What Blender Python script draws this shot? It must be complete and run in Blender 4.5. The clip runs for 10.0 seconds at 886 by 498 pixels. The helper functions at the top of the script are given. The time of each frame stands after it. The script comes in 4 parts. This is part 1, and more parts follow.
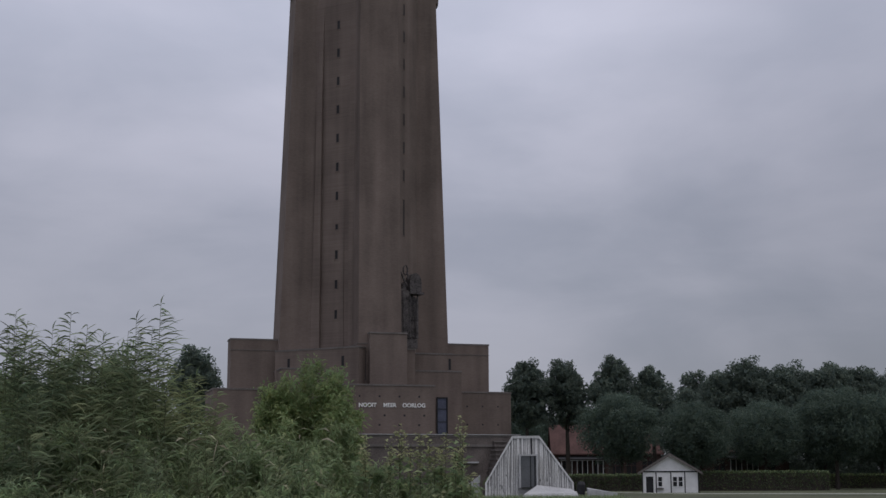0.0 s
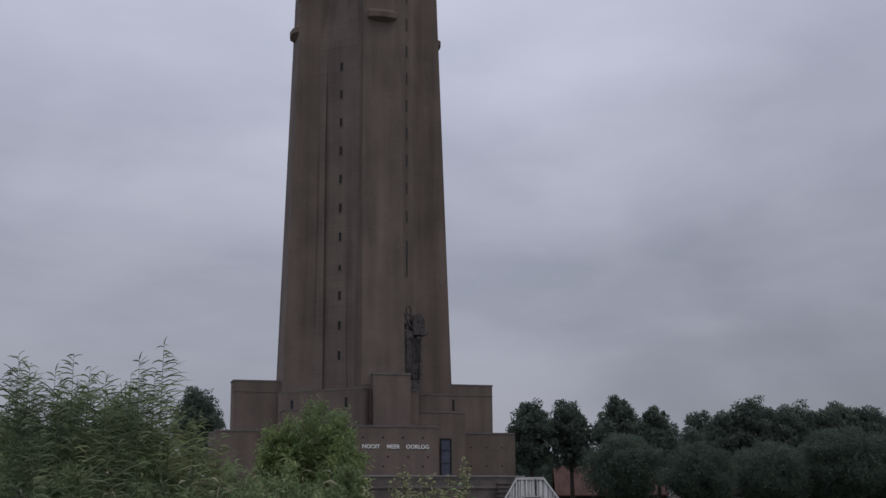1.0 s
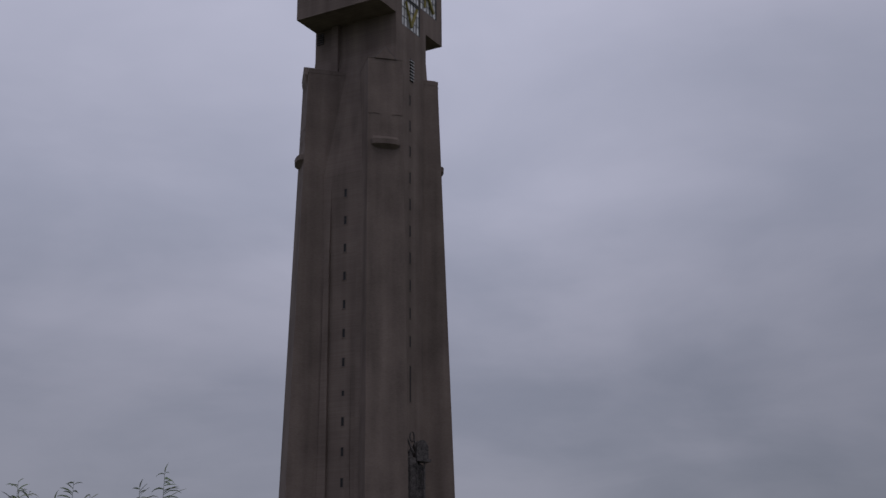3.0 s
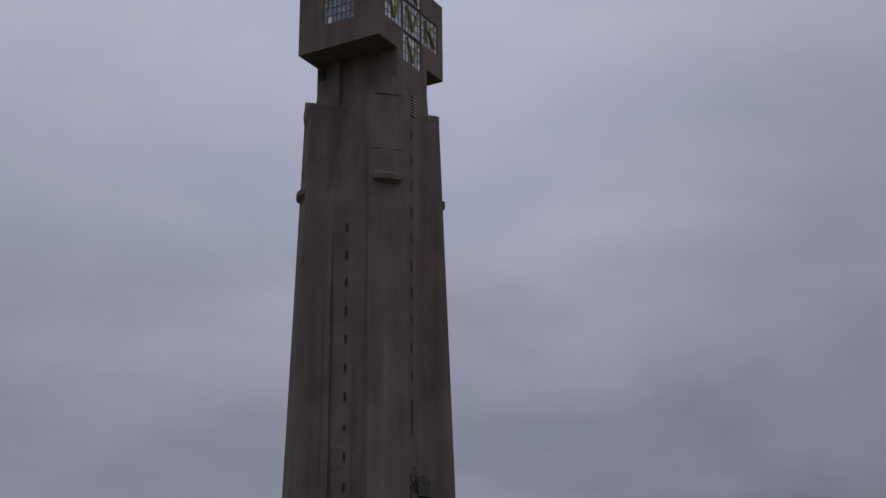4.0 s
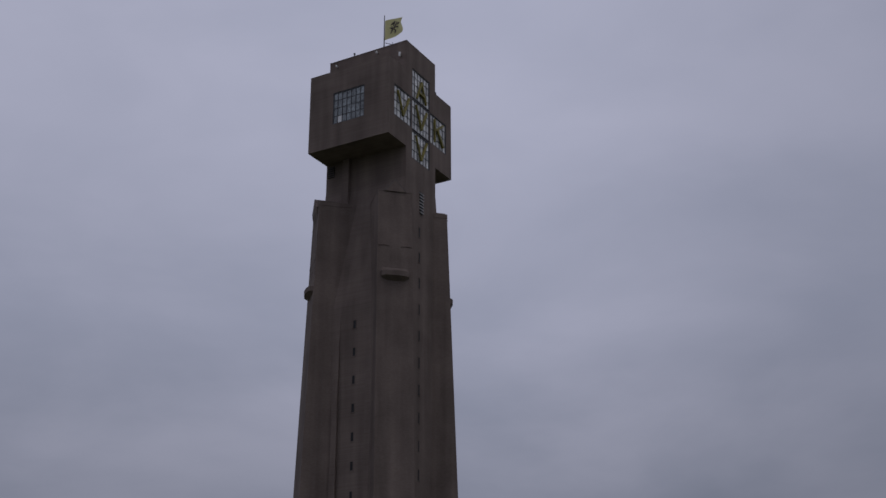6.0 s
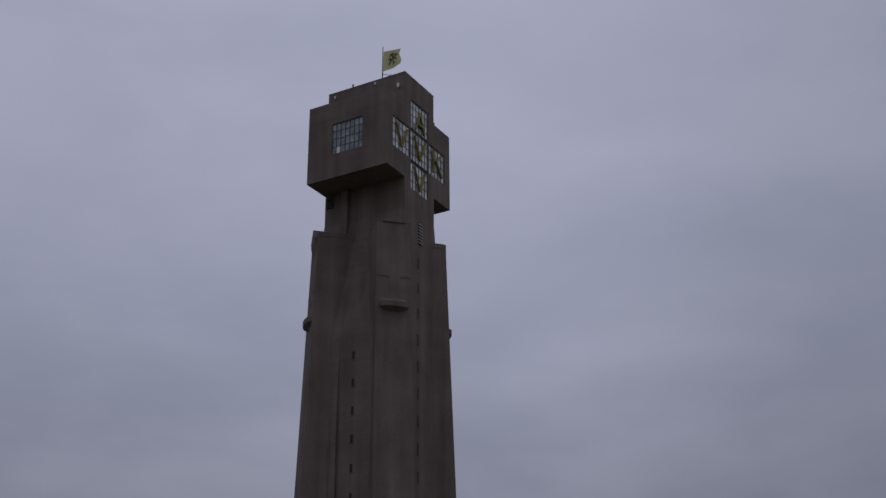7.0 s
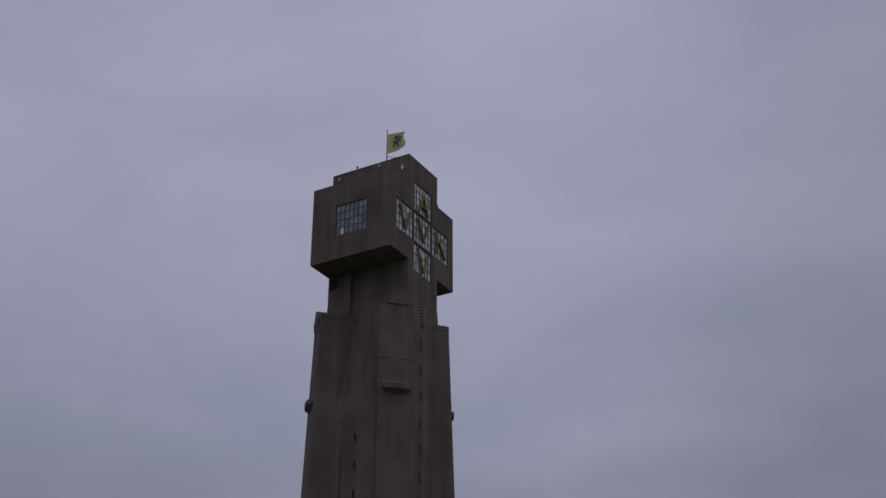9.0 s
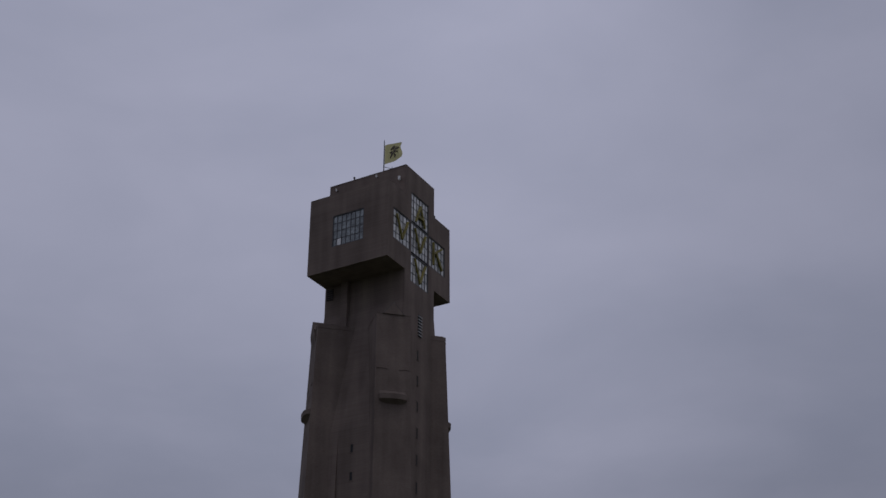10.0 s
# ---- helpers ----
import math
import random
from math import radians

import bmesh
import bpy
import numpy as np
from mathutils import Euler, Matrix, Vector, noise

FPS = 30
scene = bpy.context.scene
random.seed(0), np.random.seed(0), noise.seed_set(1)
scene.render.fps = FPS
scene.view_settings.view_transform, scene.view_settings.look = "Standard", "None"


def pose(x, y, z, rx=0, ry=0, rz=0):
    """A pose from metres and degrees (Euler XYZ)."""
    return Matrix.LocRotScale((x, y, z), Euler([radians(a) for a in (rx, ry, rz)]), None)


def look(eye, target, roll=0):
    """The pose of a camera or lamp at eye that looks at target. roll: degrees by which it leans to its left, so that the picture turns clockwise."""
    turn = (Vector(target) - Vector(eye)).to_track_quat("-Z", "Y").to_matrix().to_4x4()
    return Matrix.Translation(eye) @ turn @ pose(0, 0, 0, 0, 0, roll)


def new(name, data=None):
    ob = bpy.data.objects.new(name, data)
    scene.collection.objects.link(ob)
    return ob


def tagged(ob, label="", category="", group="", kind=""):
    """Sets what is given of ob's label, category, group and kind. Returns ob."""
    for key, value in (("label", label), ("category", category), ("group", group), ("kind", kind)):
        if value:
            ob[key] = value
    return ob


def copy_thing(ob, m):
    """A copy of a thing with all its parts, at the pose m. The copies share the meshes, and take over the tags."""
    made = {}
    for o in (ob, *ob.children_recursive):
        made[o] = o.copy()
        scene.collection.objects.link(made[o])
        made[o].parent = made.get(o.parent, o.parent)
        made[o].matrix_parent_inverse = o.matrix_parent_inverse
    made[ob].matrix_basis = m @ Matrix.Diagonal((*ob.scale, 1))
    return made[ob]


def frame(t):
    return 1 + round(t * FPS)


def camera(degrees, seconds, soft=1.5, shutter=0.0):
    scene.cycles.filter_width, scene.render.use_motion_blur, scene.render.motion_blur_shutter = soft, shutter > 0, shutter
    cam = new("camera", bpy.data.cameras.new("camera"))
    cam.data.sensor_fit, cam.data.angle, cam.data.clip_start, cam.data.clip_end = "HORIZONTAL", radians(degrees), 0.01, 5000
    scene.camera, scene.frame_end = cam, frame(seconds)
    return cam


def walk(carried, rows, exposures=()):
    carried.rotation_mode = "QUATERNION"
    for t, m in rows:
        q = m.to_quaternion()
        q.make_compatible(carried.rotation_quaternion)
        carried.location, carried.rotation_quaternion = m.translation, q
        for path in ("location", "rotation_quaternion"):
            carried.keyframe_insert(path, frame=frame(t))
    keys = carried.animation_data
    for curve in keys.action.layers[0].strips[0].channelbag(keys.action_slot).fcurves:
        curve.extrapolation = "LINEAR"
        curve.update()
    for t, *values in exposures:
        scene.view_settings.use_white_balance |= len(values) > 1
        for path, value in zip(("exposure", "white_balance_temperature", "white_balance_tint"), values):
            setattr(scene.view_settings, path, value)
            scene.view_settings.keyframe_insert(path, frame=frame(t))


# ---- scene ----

EYE = (0.0, 0.0, 1.6)
GROUND = -0.45
cam = camera(37.18, 10.0, soft=1.5)
# seconds, heading to the right, upward tilt, roll (degrees); the camera stands still and tilts up
TURNS = [
    (0.0, 1.333, 9.781, -0.201),
    (0.5, 1.262, 10.407, -0.368),
    (1.0, 1.204, 11.545, -0.372),
    (1.5, 1.212, 12.840, -0.305),
    (2.0, 1.178, 14.216, -0.588),
    (2.5, 1.162, 15.643, -0.838),
    (2.7, 1.175, 16.260, -0.663),
    (3.8, 1.044, 18.163, -0.400),
    (4.0, 1.040, 18.464, -0.603),
    (4.5, 0.893, 19.059, -0.353),
    (5.0, 0.695, 20.535, -0.535),
    (5.5, 0.629, 21.734, -0.340),
    (5.7, 0.670, 22.171, -0.250),
    (6.8, 0.790, 23.735, -0.250),
    (7.0, 0.780, 24.024, -0.387),
    (7.5, 0.825, 24.813, -0.416),
    (8.0, 0.744, 25.743, -0.352),
    (8.5, 0.648, 26.766, -0.080),
    (9.0, 0.643, 27.586, 0.012),
    (9.5, 0.701, 27.885, 0.039),
    (10.0, 0.796, 28.046, -0.014),
]


def aim(heading, tilt, roll):
    h, p = radians(heading), radians(tilt)
    way = Vector((math.sin(h) * math.cos(p), math.cos(h) * math.cos(p), math.sin(p)))
    return look(EYE, Vector(EYE) + way * 100, roll)


# seconds, stops, kelvin, tint: the camera stops down and cools as the sky fills the picture
EXPOSURES = [(0.0, 0.62, 6720, 7), (1.0, 0.55, 6700, 7), (2.5, 0.18, 6560, 10), (4.5, -0.02, 6470, 10), (5.5, -0.10, 6420, 10), (9.0, -0.34, 6340, 11), (10.0, -0.36, 6330, 11)]
walk(cam, [(t, aim(h, p, r)) for t, h, p, r in TURNS], EXPOSURES)

# ---- light: an overcast sky ----
world = bpy.data.worlds.new("overcast_sky")
scene.world = world
world.use_nodes = True
wt = world.node_tree
wt.nodes.clear()


def wnode(kind, **values):
    nd = wt.nodes.new(kind)
    for key, value in values.items():
        nd.inputs[key].default_value = value
    return nd


SUN_UP, SUN_ROUND = radians(72), radians(140)
sky = wt.nodes.new("ShaderNodeTexSky")
sky.sky_type = "NISHITA"
sky.sun_disc = False
sky.sun_elevation, sky.sun_rotation = SUN_UP, SUN_ROUND
coord = wt.nodes.new("ShaderNodeTexCoord")
stretch = wnode("ShaderNodeMapping", Scale=(2.2, 2.2, 4.6), Rotation=(0.12, 0.25, 0.0), Location=(0.6, 0.35, 0.0))
wt.links.new(coord.outputs["Generated"], stretch.inputs["Vector"])
cloud = wnode("ShaderNodeTexNoise", Scale=1.7, Detail=6.0, Roughness=0.48, Distortion=0.25)
wt.links.new(stretch.outputs[0], cloud.inputs["Vector"])
ramp = wt.nodes.new("ShaderNodeValToRGB")
ramp.color_ramp.interpolation = "EASE"
ramp.color_ramp.elements[0].position, ramp.color_ramp.elements[0].color = 0.33, (3.15, 3.28, 4.2, 1)
ramp.color_ramp.elements[1].position, ramp.color_ramp.elements[1].color = 0.68, (4.4, 4.42, 5.5, 1)
up = wt.nodes.new("ShaderNodeSeparateXYZ")
wt.links.new(coord.outputs["Generated"], up.inputs[0])
calm = wt.nodes.new("ShaderNodeMapRange")
for key, value in (("From Min", 0.26), ("From Max", 0.46), ("To Min", 0.9), ("To Max", 0.36)):
    calm.inputs[key].default_value = value
wt.links.new(up.outputs[2], calm.inputs["Value"])
less = wt.nodes.new("ShaderNodeMath")
less.operation = "SUBTRACT"
less.inputs[1].default_value = 0.52
wt.links.new(cloud.outputs["Fac"], less.inputs[0])
soft_ = wt.nodes.new("ShaderNodeMath")
soft_.operation = "MULTIPLY_ADD"
soft_.inputs[2].default_value = 0.52
wt.links.new(less.outputs[0], soft_.inputs[0])
wt.links.new(calm.outputs[0], soft_.inputs[1])
wisp_map = wnode("ShaderNodeMapping", Scale=(3.2, 3.2, 11.0), Rotation=(0.03, 0.1, 0.0))
wt.links.new(coord.outputs["Generated"], wisp_map.inputs["Vector"])
wisp = wnode("ShaderNodeTexNoise", Scale=1.9, Detail=5.0, Roughness=0.55, Distortion=0.6)
wt.links.new(wisp_map.outputs[0], wisp.inputs["Vector"])
wisp_low = wt.nodes.new("ShaderNodeMapRange")
for key, value in (("From Min", 0.06), ("From Max", 0.32), ("To Min", 0.36), ("To Max", 0.05)):
    wisp_low.inputs[key].default_value = value
wt.links.new(up.outputs[2], wisp_low.inputs["Value"])
wisp_off = wt.nodes.new("ShaderNodeMath")
wisp_off.operation = "SUBTRACT"
wisp_off.inputs[1].default_value = 0.5
wt.links.new(wisp.outputs["Fac"], wisp_off.inputs[0])
layered = wt.nodes.new("ShaderNodeMath")
layered.operation = "MULTIPLY_ADD"
wt.links.new(wisp_off.outputs[0], layered.inputs[0])
wt.links.new(wisp_low.outputs[0], layered.inputs[1])
wt.links.new(soft_.outputs[0], layered.inputs[2])
wt.links.new(layered.outputs[0], ramp.inputs["Fac"])
# the cloud layer is thinner overhead and thicker towards the horizon and to the east
split = wt.nodes.new("ShaderNodeSeparateXYZ")
wt.links.new(coord.outputs["Generated"], split.inputs[0])
rise = wt.nodes.new("ShaderNodeValToRGB")
rise.color_ramp.elements[0].position, rise.color_ramp.elements[0].color = 0.0, (0.47, 0.47, 0.47, 1)
rise.color_ramp.elements[1].position, rise.color_ramp.elements[1].color = 0.62, (1.2, 1.2, 1.2, 1)
for at, value in ((0.11, 0.55), (0.19, 0.63), (0.26, 0.78), (0.33, 0.98), (0.45, 1.12)):
    stop = rise.color_ramp.elements.new(at)
    stop.color = (value, value, value, 1)
wt.links.new(split.outputs[2], rise.inputs["Fac"])
east = wt.nodes.new("ShaderNodeValToRGB")
east.color_ramp.interpolation = "EASE"
shift = wt.nodes.new("ShaderNodeMath")
shift.inputs[1].default_value = 0.5
wt.links.new(split.outputs[0], shift.inputs[0])
wt.links.new(shift.outputs[0], east.inputs["Fac"])
east.color_ramp.elements[0].position, east.color_ramp.elements[0].color = 0.22, (0.95, 0.95, 0.95, 1)
east.color_ramp.elements[1].position, east.color_ramp.elements[1].color = 0.85, (0.8, 0.8, 0.8, 1)
mid = east.color_ramp.elements.new(0.52)
mid.color = (1.02, 1.02, 1.02, 1)
thick = wt.nodes.new("ShaderNodeVectorMath")
thick.operation = "MULTIPLY"
wt.links.new(ramp.outputs[0], thick.inputs[0])
wt.links.new(rise.outputs[0], thick.inputs[1])
thick2 = wt.nodes.new("ShaderNodeVectorMath")
thick2.operation = "MULTIPLY"
wt.links.new(thick.outputs[0], thick2.inputs[0])
wt.links.new(east.outputs[0], thick2.inputs[1])
mix = wt.nodes.new("ShaderNodeMix")
mix.data_type = "RGBA"
mix.inputs[0].default_value = 0.93
wt.links.new(sky.outputs[0], mix.inputs[6])
wt.links.new(thick2.outputs[0], mix.inputs[7])
back = wnode("ShaderNodeBackground", Strength=0.1)
wt.links.new(mix.outputs[2], back.inputs["Color"])
wout = wt.nodes.new("ShaderNodeOutputWorld")
wt.links.new(back.outputs[0], wout.inputs["Surface"])

sun = new("sun", bpy.data.lights.new("sun", "SUN"))
sun.data.energy, sun.data.angle, sun.data.color = 0.4, radians(40), (1.0, 0.95, 0.9)
sun.matrix_world = look((25, 30, 120), (0, 60, 0))


# ---- materials ----
def material(name, colour, rough=0.8, metal=0.0, vary=0.25, scale=1.0, fine=12.0, bump=0.2, hue=None, stretch_z=1.0, random_hue=0.0, spec=0.3, each=0.0):
    """Colour varied by a broad and a fine noise, with fine relief."""
    m = bpy.data.materials.new(name)
    m.use_nodes = True
    t = m.node_tree
    bsdf = t.nodes["Principled BSDF"]
    bsdf.inputs["Roughness"].default_value = rough
    bsdf.inputs["Metallic"].default_value = metal
    bsdf.inputs["Specular IOR Level"].default_value = spec
    co = t.nodes.new("ShaderNodeTexCoord")
    mp = t.nodes.new("ShaderNodeMapping")
    mp.inputs["Scale"].default_value = (1, 1, stretch_z)
    t.links.new(co.outputs["Object"], mp.inputs["Vector"])
    broad = t.nodes.new("ShaderNodeTexNoise")
    broad.inputs["Scale"].default_value = scale
    broad.inputs["Detail"].default_value = 5
    small = t.nodes.new("ShaderNodeTexNoise")
    small.inputs["Scale"].default_value = fine
    small.inputs["Detail"].default_value = 3
    for nd in (broad, small):
        t.links.new(mp.outputs[0], nd.inputs["Vector"])
    add = t.nodes.new("ShaderNodeMath")
    add.operation = "ADD"
    t.links.new(broad.outputs["Fac"], add.inputs[0])
    t.links.new(small.outputs["Fac"], add.inputs[1])
    rp = t.nodes.new("ShaderNodeValToRGB")
    lo = [max(0.0, c * (1 - vary)) for c in colour]
    hi = [min(1.0, c * (1 + vary)) for c in (hue or colour)]
    rp.color_ramp.elements[0].position, rp.color_ramp.elements[0].color = 0.36, (*lo, 1)
    rp.color_ramp.elements[1].position, rp.color_ramp.elements[1].color = 0.64, (*hi, 1)
    half = t.nodes.new("ShaderNodeMath")
    half.operation = "MULTIPLY"
    half.inputs[1].default_value = 0.5
    t.links.new(add.outputs[0], half.inputs[0])
    t.links.new(half.outputs[0], rp.inputs["Fac"])
    out = rp.outputs["Color"]
    if random_hue:
        geo = t.nodes.new("ShaderNodeNewGeometry")
        hs = t.nodes.new("ShaderNodeHueSaturation")
        rng = t.nodes.new("ShaderNodeMapRange")
        rng.inputs["To Min"].default_value = 1 - random_hue
        rng.inputs["To Max"].default_value = 1 + random_hue
        t.links.new(geo.outputs["Random Per Island"], rng.inputs["Value"])
        t.links.new(rng.outputs[0], hs.inputs["Value"])
        t.links.new(out, hs.inputs["Color"])
        out = hs.outputs["Color"]
    if each:
        info = t.nodes.new("ShaderNodeObjectInfo")
        own = t.nodes.new("ShaderNodeHueSaturation")
        span = t.nodes.new("ShaderNodeMapRange")
        span.inputs["To Min"].default_value = 1 - each
        span.inputs["To Max"].default_value = 1 + each
        t.links.new(info.outputs["Random"], span.inputs["Value"])
        t.links.new(span.outputs[0], own.inputs["Value"])
        t.links.new(out, own.inputs["Color"])
        out = own.outputs["Color"]
    t.links.new(out, bsdf.inputs["Base Color"])
    if bump:
        bp = t.nodes.new("ShaderNodeBump")
        bp.inputs["Strength"].default_value = bump
        bp.inputs["Distance"].default_value = 0.05
        t.links.new(small.outputs["Fac"], bp.inputs["Height"])
        t.links.new(bp.outputs[0], bsdf.inputs["Normal"])
    return m


def brick_material(name, one, two, mortar):
    """Weathered brickwork in real-sized courses, with vertical rain streaks and broad stains."""
    m = bpy.data.materials.new(name)
    m.use_nodes = True
    t = m.node_tree
    bsdf = t.nodes["Principled BSDF"]
    bsdf.inputs["Roughness"].default_value = 0.88
    bsdf.inputs["Specular IOR Level"].default_value = 0.2
    co = t.nodes.new("ShaderNodeTexCoord")
    sp = t.nodes.new("ShaderNodeSeparateXYZ")
    t.links.new(co.outputs["Object"], sp.inputs[0])
    ad = t.nodes.new("ShaderNodeMath")
    t.links.new(sp.outputs[0], ad.inputs[0])
    t.links.new(sp.outputs[1], ad.inputs[1])
    cb = t.nodes.new("ShaderNodeCombineXYZ")
    t.links.new(ad.outputs[0], cb.inputs[0])
    t.links.new(sp.outputs[2], cb.inputs[1])
    bt = t.nodes.new("ShaderNodeTexBrick")
    bt.inputs["Scale"].default_value = 1.0
    bt.inputs["Brick Width"].default_value = 0.25
    bt.inputs["Row Height"].default_value = 0.075
    bt.inputs["Mortar Size"].default_value = 0.008
    bt.inputs["Color1"].default_value = (*one, 1)
    bt.inputs["Color2"].default_value = (*two, 1)
    bt.inputs["Mortar"].default_value = (*mortar, 1)
    t.links.new(cb.outputs[0], bt.inputs["Vector"])
    streak = t.nodes.new("ShaderNodeMapping")
    streak.inputs["Scale"].default_value = (0.8, 0.8, 0.05)
    t.links.new(co.outputs["Object"], streak.inputs["Vector"])
    n1 = t.nodes.new("ShaderNodeTexNoise")
    n1.inputs["Scale"].default_value = 1.0
    n1.inputs["Detail"].default_value = 6
    t.links.new(streak.outputs[0], n1.inputs["Vector"])
    n2 = t.nodes.new("ShaderNodeTexNoise")
    n2.inputs["Scale"].default_value = 0.22
    n2.inputs["Detail"].default_value = 5
    t.links.new(co.outputs["Object"], n2.inputs["Vector"])
    sm = t.nodes.new("ShaderNodeMath")
    t.links.new(n1.outputs["Fac"], sm.inputs[0])
    t.links.new(n2.outputs["Fac"], sm.inputs[1])
    rg = t.nodes.new("ShaderNodeMapRange")
    rg.inputs["From Min"].default_value = 0.72
    rg.inputs["From Max"].default_value = 1.28
    rg.inputs["To Min"].default_value = 0.72
    rg.inputs["To Max"].default_value = 1.2
    t.links.new(sm.outputs[0], rg.inputs["Value"])
    hs = t.nodes.new("ShaderNodeHueSaturation")
    t.links.new(bt.outputs["Color"], hs.inputs["Color"])
    t.links.new(rg.outputs[0], hs.inputs["Value"])
    t.links.new(hs.outputs[0], bsdf.inputs["Base Color"])
    bp = t.nodes.new("ShaderNodeBump")
    bp.invert = True
    bp.inputs["Strength"].default_value = 0.15
    bp.inputs["Distance"].default_value = 0.008
    t.links.new(bt.outputs["Fac"], bp.inputs["Height"])
    t.links.new(bp.outputs[0], bsdf.inputs["Normal"])
    return m


BRICK = brick_material("brown_brick", (0.155, 0.1205, 0.103), (0.182, 0.1445, 0.125), (0.17, 0.1375, 0.1205))
COPING = material("grey_stone_coping", (0.15, 0.135, 0.125), 0.85, scale=0.6, fine=9)
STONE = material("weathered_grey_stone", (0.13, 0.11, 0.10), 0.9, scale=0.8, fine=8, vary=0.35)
BRONZE = material("dark_weathered_statue_stone", (0.075, 0.067, 0.065), 0.8, scale=2.5, fine=10, vary=0.7, bump=0.6)
SLIT = material("dark_slit_glass", (0.018, 0.018, 0.02), 0.6, vary=0.2, bump=0)
# pale colour stands for sky reflected in and shining through the panes
GLASS = material("glass_painted_with_sky", (0.66, 0.66, 0.65), 0.25, scale=0.9, fine=5, vary=0.3, bump=0.05, spec=0.6, each=0.35)
DARKGLASS = material("blue_grey_window_glass", (0.2, 0.225, 0.235), 0.2, scale=0.7, fine=3, vary=0.5, bump=0.03, spec=0.6, each=0.3)
DOORGLASS = material("dark_blue_door_glass", (0.085, 0.095, 0.135), 0.25, vary=0.25, bump=0.03)
MULLION = material("dark_window_steel", (0.09, 0.09, 0.095), 0.6, vary=0.2, bump=0.05)
GOLD = material("dull_ochre_letters", (0.22, 0.19, 0.055), 0.6, vary=0.5, scale=2)
WHITE = material("off_white_paint", (0.8, 0.8, 0.79), 0.6, vary=0.1, scale=1.2, fine=20, bump=0.05)
LETTER = material("white_letters", (0.8, 0.8, 0.78), 0.6, vary=0.05, bump=0.0)
CONCRETE = material("pale_ribbed_concrete", (0.42, 0.42, 0.42), 0.85, vary=0.22, scale=0.8, fine=7)
RIB = material("pale_cast_concrete_ribs", (0.5, 0.5, 0.49), 0.85, vary=0.22, scale=0.8, fine=7, each=0.12)
GREYDOOR = material("grey_metal_door", (0.12, 0.125, 0.13), 0.45, vary=0.2)
BLACK = material("black_paint", (0.02, 0.02, 0.022), 0.6, vary=0.3)
ROOFGREY = material("dark_grey_roofing_felt", (0.09, 0.085, 0.085), 0.85)
TILE = material("red_clay_roof_tiles", (0.092, 0.05, 0.044), 0.85, vary=0.35, scale=0.5, fine=6)
HOUSEBRICK = material("dark_red_house_brick", (0.07, 0.045, 0.04), 0.9, vary=0.3)
YELLOW = material("yellow_flag_cloth", (0.6, 0.57, 0.29), 0.8, vary=0.15, bump=0.1)
GRASS = material("mown_grass", (0.06, 0.078, 0.04), 0.95, vary=0.45, scale=0.12, fine=3, hue=(0.08, 0.085, 0.045))
GRAVEL = material("pale_gravel_path", (0.55, 0.55, 0.5), 0.95, vary=0.15, scale=0.4)
BARK = material("grey_brown_bark", (0.05, 0.042, 0.035), 0.95, vary=0.35, stretch_z=0.3, bump=0.6)


